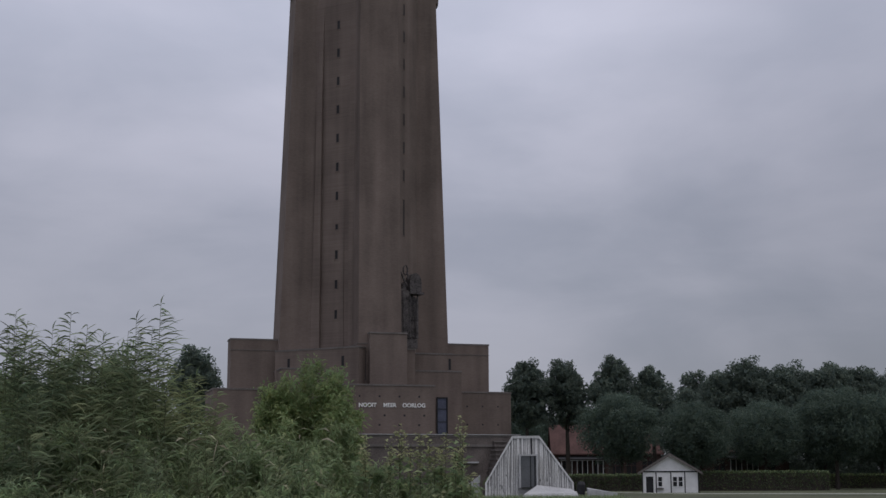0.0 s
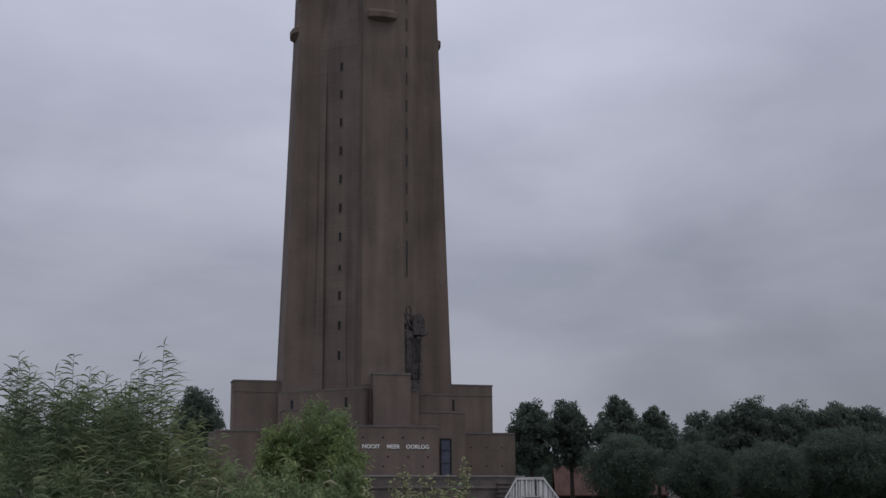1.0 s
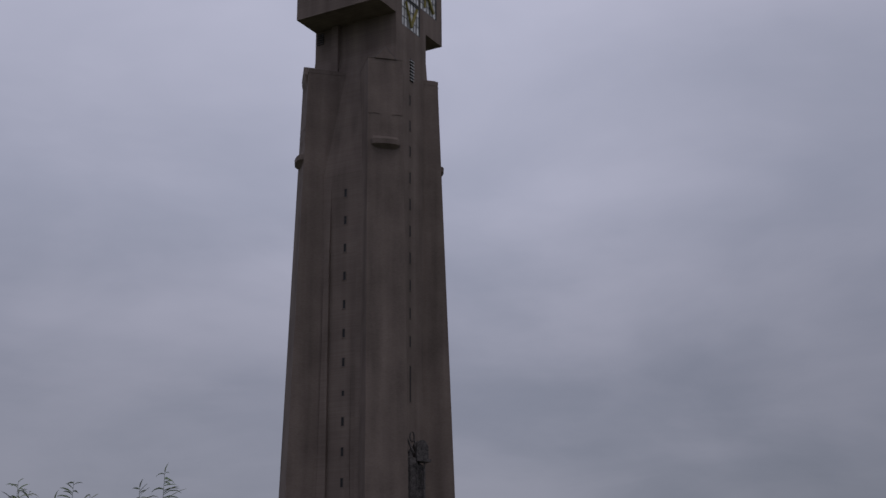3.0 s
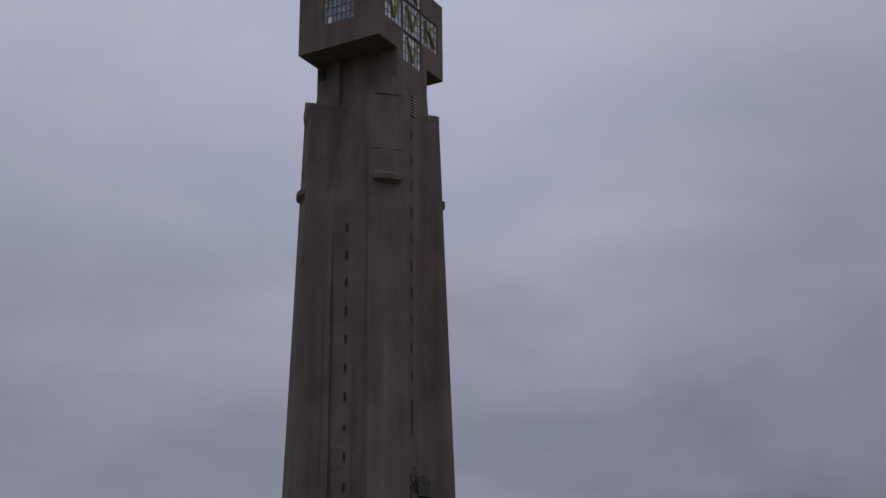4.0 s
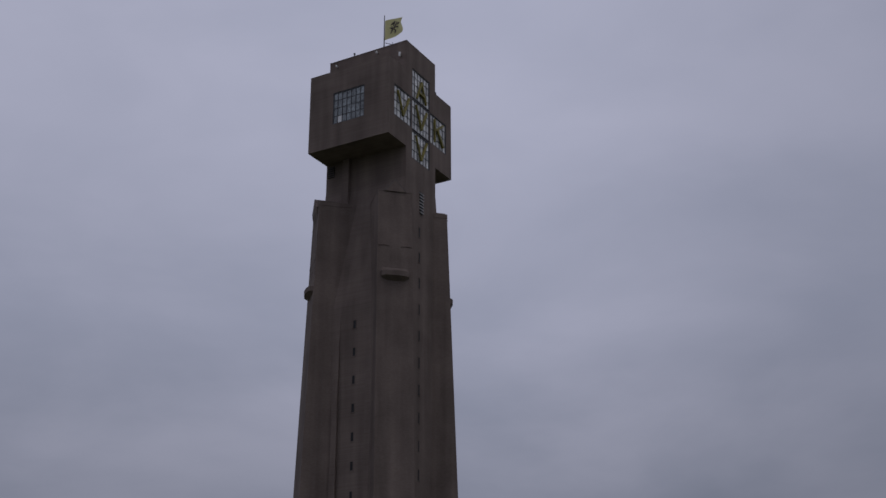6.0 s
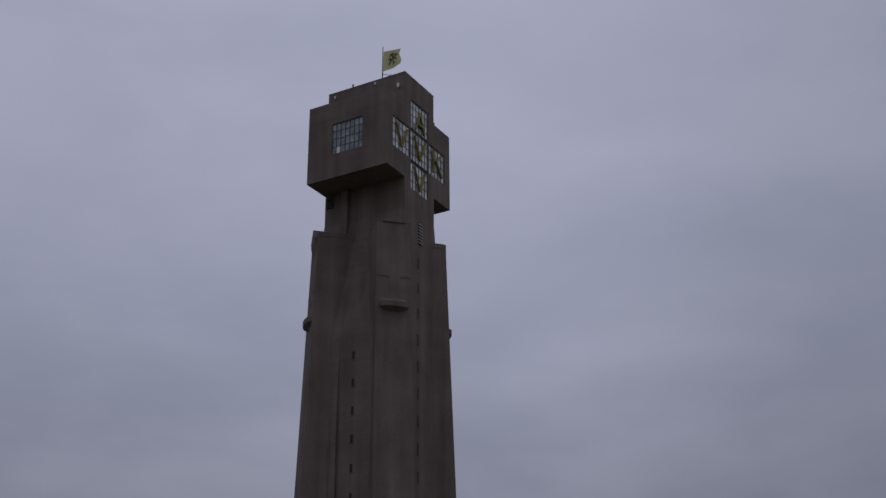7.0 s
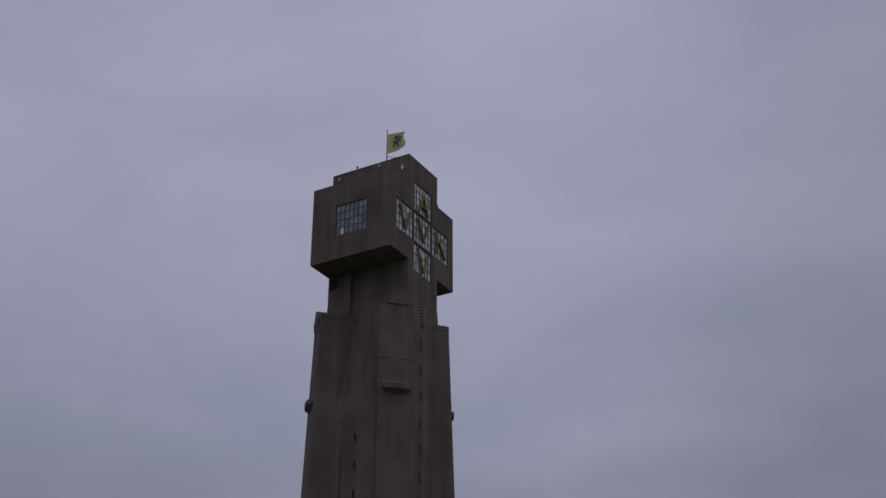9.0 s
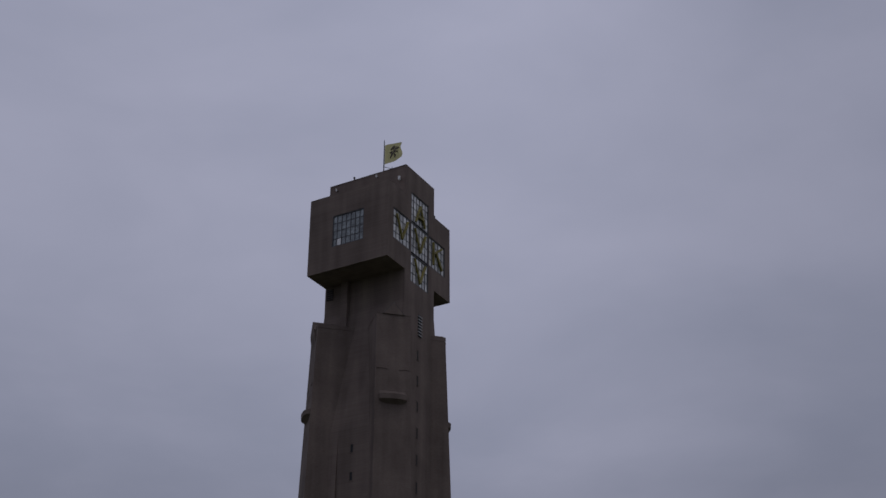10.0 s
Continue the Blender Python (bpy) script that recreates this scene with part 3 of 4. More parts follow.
# small fittings on the roof
for y, h in ((2.0, 0.35),):
    bm = bmesh.new()
    p = HM @ Vector((-B + 0.1, y, Z3))
    tube(bm, [(p.x, p.y, Z3 + 0.1), (p.x, p.y, Z3 + h)], [0.07, 0.05])
    box(bm, p.x - 0.1, p.x + 0.1, p.y - 0.1, p.y + 0.1, Z3 + h, Z3 + h + 0.2)
    part("roof_fitting", bm, MULLION, tower, "small post on the roof edge")
for y, z, q in ((-4.65, 81.95, 1.0), (-1.43, 83.3, 0.55), (4.28, 83.05, 0.55)):
    bm = bmesh.new()
    box(bm, -B - 0.22, -B, y - 0.05, y + 0.05, z + 0.1, z + 0.2, HM)
    arm = part("floodlight", bm, MULLION, tower, "small white floodlight on a bracket")
    bm = bmesh.new()
    loft(bm, [[HM @ Vector((-B - d, y + w * i, z + h)) for d, i in ((0.2, -1), (0.42, -1), (0.42, 1), (0.2, 1))] for w, h in ((0.07 * q, 0.0), (0.11 * q, 0.2 * q), (0.11 * q, 0.55 * q))])
    part("lamp_housing", bm, WHITE, arm, "white lamp housing")

bm = bmesh.new()
box(bm, B + 0.15, B + 0.45, -D + 0.1, -D + 0.4, Z2 + 0.1, Z2 + 0.5, HM)
part("roof_fitting", bm, MULLION, tower, "small dark box on the roof edge")

# flag on its pole
flagpole = empty("flagpole", TOWER @ pose(0.12, 0.0, Z3 + 0.16), "slim flagpole with a yellow flag on the tower roof", "flagpole")
bm = bmesh.new()
tube(bm, [(0, 0, -0.2), (0, 0, 6.9)], [0.09, 0.05], 8)
part("pole", bm, MULLION, flagpole)
bm = bmesh.new()
tube(bm, [(1.05, 0, -0.2), (1.05, 0, 3.2)], [0.05, 0.04], 6)
tube(bm, [(0, 0, 3.0), (1.05, 0, 2.9)], [0.04, 0.04], 6)
part("bracket", bm, MULLION, flagpole)
verts, faces = [], []
NX, NZ = 16, 10


def flag_at(u, w):
    x = 0.08 + u * 2.1 + 0.12 * math.sin(w * 7.0) * u * u
    y = 0.22 * math.sin(u * 5.2 + w * 0.8) * u
    z = 3.35 + w * 2.8 + u * (1.2 - 0.45 * u) + 0.6 * u * u * (1 - w) + 0.12 * math.sin(u * 6 + 1) * u
    return x, y, z


for i in range(NX + 1):
    for j in range(NZ + 1):
        verts.append(flag_at(i / NX, j / NZ))
for i in range(NX):
    for j in range(NZ):
        a = i * (NZ + 1) + j
        faces.append((a, a + NZ + 1, a + NZ + 2, a + 1))
flag = raw("flag", verts, faces, YELLOW, flagpole, "waving yellow flag", True)
bm = bmesh.new()
for strokes in ([(0.34, 0.25), (0.46, 0.45), (0.42, 0.62)], [(0.46, 0.45), (0.6, 0.55), (0.72, 0.8)], [(0.5, 0.5), (0.62, 0.36), (0.58, 0.2)], [(0.36, 0.68), (0.5, 0.78)], [(0.6, 0.55), (0.78, 0.48)], [(0.3, 0.55), (0.46, 0.52)], [(0.52, 0.6), (0.58, 0.84)], [(0.72, 0.62), (0.84, 0.7)]):
    pts = [Vector(flag_at(*s)) for s in strokes]
    tube(bm, pts, [0.05, 0.12, 0.05][:len(pts)], 6)
part("emblem", bm, STONE, flag, "dark plain emblem shape")


# ---- stepped base of the tower ----
def base_block(name, pts, z0, z1, label, cap=0.16):
    bm = bmesh.new()
    slab(bm, pts, z0, z1)
    ob = part(name, bm, BRICK, tower, label)
    bm = bmesh.new()
    c = Vector((sum(p[0] for p in pts) / len(pts), sum(p[1] for p in pts) / len(pts)))
    big = [tuple(Vector(p) + (Vector(p) - c).normalized() * 0.07) for p in pts]
    slab(bm, big, z1, z1 + cap)
    part("coping", bm, COPING, ob, "grey stone coping")
    return ob


def turned(m, pts):
    return [tuple((m @ Vector((x, y, 0)))[:2]) for x, y in pts]


for s in (-1, 1):
    base_block("upper_wing", [(s * 4, -1.2), (s * 13.8, -1.2), (s * 13.8, 1.2), (s * 4, 6.0)][::s], 0, 15.4, "upper brick wing of the base")
    bm = bmesh.new()
    box(bm, *sorted((s * 8.2, s * 13.86)), -1.24, -1.0, 14.34, 14.4)
    part("string_course", bm, COPING, tower, "thin stone string course")
    base_block("lower_wing", rect(*sorted((s * 7.0, s * 15.65)), -3.0, 4.5), 0, 10.2, "lower brick wing of the base")
for k in range(4):
    if k == 1:
        base_block("base_block", rect(2.6, 8.4, -5.7, -1), 0, 13.9, "brick block at the foot of the shaft")
        slit_window(QUARTER[0], 8.12, -5.7, 12.35, 13.5, 0.13)
        continue
    base_block("base_block", turned(FACES[k], rect(-4.7, 5.32 if k == 0 else 4.7, -8.7, -3)), 0, 14.05, "brick block at the foot of the shaft")
    for x in (-3.0, 3.5):
        slit_window(FACES[k], x, -8.7, 12.2, 13.3, 0.16)
base_block("near_pedestal", rect(-1.25, 2.5, -10.0, -5), 0, 15.45, "tall brick pedestal before the pier")
base_block("pedestal_recess", rect(-2.3, -1.25, -9.0, -5), 0, 14.5, "recessed brick strip beside the pedestal", 0.08)
# flat dark strips painted for the shade in two upright grooves
for x in (-2.0, -1.55):
    slit_window(QUARTER[0], x, -9.0, 10.9, 13.9, 0.12, "tall dark strip painted as a shaded groove in the brickwork")
base_block("middle_block", rect(-9.3, 9.3, -6.0, 6.0), 0, 12.1, "brick middle storey of the base")
base_block("statue_column", rect(2.75, 3.85, -7.95, -5.5), 0, 14.1, "slim brick column below the statue", 0.15)
base_block("inscription_block", rect(-4.4, 4.4, -13.3, -4), 0, 10.1, "brick block with a white inscription")
for word, x in (("NOOIT", -2.22), ("MEER", -0.06), ("OORLOG", 2.33)):
    lettering(word, 0.53, 0.03, 0.012, LETTER, tower, "inscription", pose(x, -13.34, 8.25, 90, 0, 0), "white raised capital letters")
for i in range(4):
    for j in range(3):
        bm = bmesh.new()
        x, z = -3.0 + 1.95 * i + (0.5 if j == 1 else 0), 6.4 + (0.9 if j == 1 else 0) + 2.7 * (j == 2)
        box(bm, x - 0.09, x + 0.09, -13.304, -13.2, z - 0.09, z + 0.09)
        part("putlog_hole", bm, SLIT, tower, "small dark hole in the brickwork")
for i in range(3):
    for j in range(2):
        bm = bmesh.new()
        x, z = 10.8 + 1.7 * i, 6.9 + 1.9 * j
        box(bm, x - 0.08, x + 0.08, -3.004, -2.9, z - 0.08, z + 0.08)
        part("putlog_hole", bm, SLIT, tower, "small dark hole in the brickwork")
bm = bmesh.new()
box(bm, 6.72, 7.66, -6.05, -5.9, 5.6, 9.4)
door = part("door", bm, DOORGLASS, tower, "tall blue-grey glazed door")
bm = bmesh.new()
for a, b, c, d in ((6.6, 6.72, 5.6, 9.52), (7.66, 7.78, 5.6, 9.52), (6.72, 7.66, 9.4, 9.52)):
    box(bm, a, b, -6.15, -5.9, c, d)
box(bm, 6.72, 7.66, -6.1, -6.0, 8.3, 8.36)
box(bm, 6.72, 7.66, -6.1, -6.0, 7.0, 7.06)
part("door_frame", bm, BLACK, door)

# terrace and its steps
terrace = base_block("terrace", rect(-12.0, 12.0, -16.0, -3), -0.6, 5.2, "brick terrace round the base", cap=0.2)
bm = bmesh.new()
box(bm, -12.1, 12.1, -16.14, -15.95, 5.41, 5.47)
part("edge_strip", bm, CONCRETE, terrace, "thin pale edge strip")
bm = bmesh.new()
box(bm, -12.1, 12.1, -16.12, -15.9, 4.3, 4.55)
part("string_course", bm, COPING, terrace)
# darker and greyer than the brick above, only to match the wall's tone
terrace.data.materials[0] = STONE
for i in range(13):
    z, y = 4.85 - 0.41 * i, -16.0 - 0.4 * (i + 1)
    x0 = 9.3 - 0.08 * i
    # darker stone under each tread is painted shade below its overhang
    bm = bmesh.new()
    slab(bm, rect(x0 + 0.1, 12.4 + 0.15 * i, y, -15.9), max(z - 0.41, -0.6), z - 0.12)
    part("step", bm, STONE, terrace, "broad stone step")
    bm = bmesh.new()
    slab(bm, rect(x0, 12.5 + 0.15 * i, y - 0.16, -15.8), z - 0.12, z)
    part("tread", bm, COPING, terrace)
bm = bmesh.new()
box(bm, 5.4, 6.45, -16.03, -15.8, 0.9, 3.35)
part("door", bm, BLACK, terrace, "dark cellar doorway in the terrace wall")
bm = bmesh.new()
box(bm, 6.3, 7.85, -16.3, -15.9, 2.78, 2.92)
part("ledge", bm, CONCRETE, terrace, "short pale stone ledge")

# statue on the ledge of the shaft, a plain draped upright shape
bm = bmesh.new()


def draped(dx, dy, top, wide, phase):
    """An upright tapering form with deep vertical folds."""
    rings = []
    for q, a in ((0, 0.8), (0.05, 1.0), (0.3, 0.95), (0.5, 0.8), (0.62, 0.9), (0.76, 1.0), (0.84, 0.85), (0.88, 0.4), (0.96, 0.42), (1.0, 0.15)):
        fold = 0.0 if q > 0.86 else 0.2
        rings.append([(dx + wide * a * math.cos(t) * (1 + fold * math.sin(7 * t + phase + 2 * q)), dy + 0.7 * wide * a * math.sin(t) * (1 + fold * math.cos(6 * t + phase)), 0.9 + (top - 0.9) * q) for t in [2 * math.pi * i / 28 for i in range(28)]])
    loft(bm, rings)


slab(bm, rect(-0.75, 0.75, -0.6, 0.6), 0, 0.9)
draped(-0.62, -0.1, 6.7, 0.72, 0.0)
draped(0.45, 0.1, 6.0, 0.5, 1.3)
# arched hood on a thin slab over the second form
arch = [(0.62 + 0.68 * math.cos(t), 6.75 + 0.95 * math.sin(t)) for t in [math.pi * i / 10 for i in range(11)]] + [(-0.06, 5.75), (1.3, 5.75)]
loft(bm, [[(x, y, z) for x, z in arch] for y in (-0.45, 0.55)])
box(bm, -0.2, 1.45, -0.75, 0.5, 5.5, 5.75)
for p, q, w in (((-0.35, -0.3, 6.3), (-1.5, -0.2, 8.7), 0.1), ((-0.9, 0.0, 6.4), (-1.05, 0.0, 9.2), 0.08), ((0.0, 0.0, 6.6), (-0.1, 0.0, 7.9), 0.09), ((-1.2, -0.35, 1.2), (-1.25, -0.35, 6.2), 0.12), ((0.75, -0.4, 1.0), (0.85, -0.4, 5.6), 0.14), ((-0.15, -0.55, 1.0), (-0.1, -0.55, 5.6), 0.1)):
    tube(bm, [p, q], [w * 1.3, w * 0.6], 6)
tube(bm, [(-0.35 + 0.26 * math.sin(t), 0.0, 8.0 + 0.5 * math.cos(t)) for t in [2 * math.pi * i / 12 for i in range(12)]], [0.08] * 12, 5)
st = part("statue", bm, BRONZE, None)
st.matrix_world = TOWER @ FACES[1] @ pose(-2.9, -7.55, 14.28, 0, 0, -30)
tagged(st, "dark weathered stone statue on the ledge of the tower", "statue")


# ---- white pyramid-shaped entrance ----
def pyramid():
    c = pose(9.3, 107, GROUND, 0, 0, -4)
    ob = empty("ribbed_pyramid", c, "pale ribbed concrete entrance pyramid with a grey door", "pavilion")
    x0, x1, t0, t1, h = -3.5, 3.6, -1.3, 0.95, 5.2
    dep, topd, KINK = 6.0, 2.6, 1.5
    bm = bmesh.new()
    loft(bm, [[(x0, 0, 0), (x1, 0, 0), (x1, dep, 0), (x0, dep, 0)], [(x0, 0.43, KINK), (x1, 0.43, KINK), (x1, dep, KINK), (x0, dep, KINK)],
              [(t0, 1.5, h), (t1, 1.5, h), (t1, 1.5 + topd, h), (t0, 1.5 + topd, h)]])
    part("body", bm, RIBSHADE, ob)
    rng = random.Random(4)
    n = 54

    def front(z):
        return 1.5 * z / h

    def edge(x):
        if x < t0:
            return KINK + (h - KINK) * (x - x0) / (t0 - x0)
        if x > t1:
            return KINK + (h - KINK) * (x1 - x) / (x1 - t1)
        return h

    # board-marked ribs of uneven width, slightly out of plumb, some of them broken off
    for i in range(n):
        x = x0 + 0.1 + (x1 - x0 - 0.2) * (i + 0.5) / n + rng.uniform(-0.02, 0.02)
        lean = rng.uniform(-0.035, 0.035)
        top = min(edge(x), edge(x + lean * 4)) - rng.uniform(0, 0.04)
        lo = 3.75 if -0.82 < x < 0.82 else 0.0
        cuts = [(lo, top)]
        if top - lo > 1.6 and rng.random() < 0.55:
            c = rng.uniform(lo + 0.5, top - 0.5)
            cuts = [(lo, c - rng.uniform(0.05, 0.3)), (c, top)]
        for za, zb in cuts:
            if zb - za < 0.15:
                continue
            bm = bmesh.new()
            w, d = rng.uniform(0.038, 0.062), rng.uniform(0.06, 0.13)
            levels = [za, KINK, zb] if za < KINK < zb else [za, zb]
            loft(bm, [[(x + lean * z + q * w, front(z) - d * f, z) for q, f in ((-1, -0.2), (-0.6, 1), (0.6, 1), (1, -0.2))] for z in levels])
            part("rib", bm, RIB, ob)
    bm = bmesh.new()
    for side in ((x0, t0), (x1, t1)):
        a, b = side
        s = 0.16 if a < 0 else -0.16
        loft(bm, [[(p, y - 0.18, z), (p + s, y - 0.18, z), (p + s, y + 0.05, z), (p, y + 0.05, z)] for p, y, z in ((a, 0, 0), (a, 0.43, KINK), (b, 1.5, h + 0.05))])
    box(bm, t0, t1, 1.3, 1.55, h - 0.15, h + 0.06)
    part("edge_frame", bm, RIB, ob)
    bm = bmesh.new()
    loft(bm, [[(0.22, y - 0.17, z), (0.34, y - 0.17, z), (0.34, y, z), (0.22, y, z)] for y, z in ((1.08, 3.76), (1.5, h))])
    part("joint", bm, BLACK, ob, "dark vertical joint")
    bm = bmesh.new()
    box(bm, -0.62, 0.62, -0.1, 1.2, 1.15, 3.62)
    d = part("door", bm, GREYDOOR, ob, "grey double metal door")
    bm = bmesh.new()
    for a, b, z0, z1 in ((-0.76, -0.62, 1.1, 3.75), (0.62, 0.76, 1.1, 3.75), (-0.62, 0.62, 3.62, 3.75)):
        box(bm, a, b, -0.22, 1.25, z0, z1)
    part("door_frame", bm, CONCRETE, d)
    for x0, x1 in ((0.12, 0.2), (0.45, 0.55)):
        bm = bmesh.new()
        box(bm, x0, x1, -0.13, -0.1, 1.15, 3.62)
        part("door_seam", bm, BLACK, d)
    return ob


pyramid()
bm = bmesh.new()
loft(bm, [[(8.4, 103.6, GROUND), (13.0, 103.4, GROUND), (13.0, 106.6, GROUND), (8.6, 106.7, GROUND)], [(8.7, 104.2, 0.2), (12.85, 104.2, 0.28), (12.6, 106.4, 0.55), (9.95, 106.5, 0.86)]])
tagged(part("concrete_ramp", bm, CONCRETE), "pale concrete ramp before the pyramid door", "ramp")
bm = bmesh.new()
loft(bm, [[(13.7, y, GROUND), (16.0, y, GROUND), (16.0, y, 0.25), (13.7, y, 0.58 + 0.1 * (y - 104.2))] for y in (104.2, 105.0)])
tagged(part("concrete_slab", bm, CONCRETE), "low sloping pale concrete slab on the lawn", "slab")
bm = bmesh.new()
loft(bm, [[(x, y, z) for x, z in ((3.45, 0.35), (3.95, 0.3), (5.25, 1.1), (5.25, 1.65))] for y in (104.0, 104.5)])
box(bm, 4.7, 5.2, 104.1, 104.4, GROUND, 1.0)
tagged(part("concrete_wedge", bm, CONCRETE), "pale sloping concrete wedge wall in the grass", "wall")
bm = bmesh.new()
tube(bm, [(13.3, 105.5, GROUND), (13.3, 105.5, 0.9), (13.3, 105.5, 1.15)], [0.3, 0.34, 0.2], 12)
tagged(part("litter_bin", bm, BLACK), "black litter bin beside the pyramid", "bin")


# ---- small white house ----
def white_house():
    ob = empty("white_house", pose(30.75, 159, GROUND, 0, 0, -11), "small white clapboard house with dark trim and a shallow gable", "house")
    hw, dp, ev, top = 3.35, 7.0, 2.5, 4.6
    bm = bmesh.new()
    loft(bm, [[(-hw, y, 0), (hw, y, 0), (hw, y, ev), (0, y, top - 0.1), (-hw, y, ev)] for y in (0, dp)])
    wall = part("wall", bm, WHITE, ob)
    bm = bmesh.new()
    for s in (-1, 1):
        pts = [(s * (hw + 0.45), ev - 0.26), (s * (hw + 0.45), ev - 0.08), (0, top + 0.1), (0, top - 0.08)]
        loft(bm, [[(x, y, z) for x, z in pts] for y in (-0.45, dp + 0.3)])
    part("roof", bm, ROOFGREY, ob, "dark grey shallow gabled roof")
    bm = bmesh.new()
    for s in (-1, 1):
        pts = [(s * (hw + 0.47), ev - 0.42), (s * (hw + 0.47), ev - 0.12), (0, top + 0.04), (0, top - 0.26)]
        loft(bm, [[(x, y, z) for x, z in pts] for y in (-0.5, -0.46)])
    part("barge_board", bm, COPING, ob)
    for x in (-hw + 0.06, -1.67, 0.08, 1.71, hw - 0.06):
        bm = bmesh.new()
        box(bm, x - 0.06, x + 0.06, -0.05, 0.02, 0, ev - 0.1)
        part("trim_post", bm, BLACK, wall)
    bm = bmesh.new()
    box(bm, -hw, hw, -0.06, 0.02, ev - 0.1, ev + 0.06)
    part("trim_beam", bm, BLACK, wall)
    # black panel stands in for the unlit inside of the doorway
    bm = bmesh.new()
    box(bm, -2.87, -2.0, -0.03, 0.3, 0.0, 1.9)
    dr = part("door", bm, BLACK, ob, "black panel painted for a dark open doorway")
    bm = bmesh.new()
    for a, b, c, d in ((-3.02, -2.87, 0, 2.03), (-2.0, -1.85, 0, 2.03), (-2.87, -2.0, 1.9, 2.03)):
        box(bm, a, b, -0.1, 0, c, d)
    part("door_frame", bm, WHITE, dr)
    for x in (-1.2, 0.55, 1.2):
        bm = bmesh.new()
        box(bm, x - 0.22, x + 0.22, -0.03, 0.05, 0.75, 1.85)
        w = part("window", bm, SLIT, ob, "small sash window")
        bm = bmesh.new()
        for a, b, c, d in ((x - 0.29, x - 0.22, 0.68, 1.92), (x + 0.22, x + 0.29, 0.68, 1.92), (x - 0.22, x + 0.22, 0.68, 0.75), (x - 0.22, x + 0.22, 1.85, 1.92), (x - 0.22, x + 0.22, 1.3, 1.35)):
            box(bm, a, b, -0.08, 0, c, d)
        part("window_frame", bm, WHITE, w)
    bm = bmesh.new()
    box(bm, -1.6, -0.8, -0.3, -0.02, 0.4, 0.55)
    part("window_box", bm, COPING, ob)


white_house()


# ---- brick building with a red roof behind the trees ----
def red_house(x, y, hw, posts_at, posts, windows):
    ob = empty("red_roofed_building", pose(x, y, GROUND, 0, 0, -2), "long brick building with a red tiled roof and white windows", "building")
    dp, ev, top = 9.0, 5.7, 10.6
    bm = bmesh.new()
    loft(bm, [[(x, 0, 0), (x, dp, 0), (x, dp, ev), (x, dp / 2, top - 0.3), (x, 0, ev)] for x in (-hw, hw)])
    part("wall", bm, HOUSEBRICK, ob)
    bm = bmesh.new()
    for y0, y1 in ((-0.4, dp / 2), (dp + 0.4, dp / 2)):
        loft(bm, [[(x, y0, ev - 0.25), (x, y0, ev - 0.05), (x, y1, top), (x, y1, top - 0.2)] for x in (-hw - 0.4, hw + 0.4)])
    part("roof", bm, TILE, ob, "red clay tile roof")
    for i in range(windows):
        x = 2.65 * (i - (windows - 1) / 2)
        bm = bmesh.new()
        box(bm, x - 0.85, x + 0.85, -0.03, 0.1, 2.1, 4.4)
        w = part("window", bm, SLIT, ob)
        bm = bmesh.new()
        for a, b, c, d in ((x - 0.95, x - 0.83, 2.0, 4.5), (x + 0.83, x + 0.95, 2.0, 4.5), (x - 0.83, x + 0.83, 2.0, 2.12), (x - 0.83, x + 0.83, 4.38, 4.5), (x - 0.06, x + 0.06, 2.12, 4.38), (x - 0.83, x - 0.06, 3.6, 3.7), (x + 0.06, x + 0.83, 3.6, 3.7)):
            box(bm, a, b, -0.1, 0.0, c, d)
        part("window_frame", bm, HOUSEBRICK, w)
    # white posts and beam of the veranda
    for i in range(posts):
        bm = bmesh.new()
        box(bm, posts_at + 0.86 * i, posts_at + 0.11 + 0.86 * i, -1.3, -1.17, 0, 4.5)
        part("veranda_post", bm, CONCRETE, ob, "thin white timber post")
    bm = bmesh.new()
    end = posts_at + 0.86 * (posts - 1) + 0.3
    box(bm, posts_at - 0.2, end, -1.32, -1.15, 4.5, 4.6)
    part("veranda_beam", bm, CONCRETE, ob, "white timber beam")
    bm = bmesh.new()
    loft(bm, [[(x, -1.5, 4.67), (x, -1.5, 4.75), (x, 0.0, 5.2), (x, 0.0, 5.1)] for x in (posts_at - 0.4, end + 0.2)])
    part("veranda_roof", bm, BLACK, ob, "dark felt veranda roof")


red_house(32.5, 222, 9.0, -7.8, 9, 6)
red_house(52.5, 210, 7.0, -2.5, 6, 4)


# ---- foliage ----
def leaf_quads(centres, ways, normals, lengths, widths, droop=0.0):
    """Pointed leaves: four corners each, from the stalk to the tip."""
    n = len(centres)
    side = np.cross(ways, normals)
    side /= np.linalg.norm(side, axis=1, keepdims=True) + 1e-9
    L, W = lengths[:, None], widths[:, None]
    p0 = centres
    p1 = centres + ways * L * 0.45 + side * W * 0.5
    p2 = centres + ways * L
    p2[:, 2] -= droop * lengths
    p3 = centres + ways * L * 0.45 - side * W * 0.5
    v = np.stack([p0, p1, p2, p3], 1).reshape(-1, 3)
    f = np.arange(4 * n).reshape(-1, 4)
    return v, f


def mesh_np(name, verts, faces, mat):
    me = bpy.data.meshes.new(name)
    me.from_pydata(verts.tolist(), [], faces.tolist())
    me.materials.append(mat)
    return me


def unit(v):
    return v / (np.linalg.norm(v, axis=1, keepdims=True) + 1e-9)


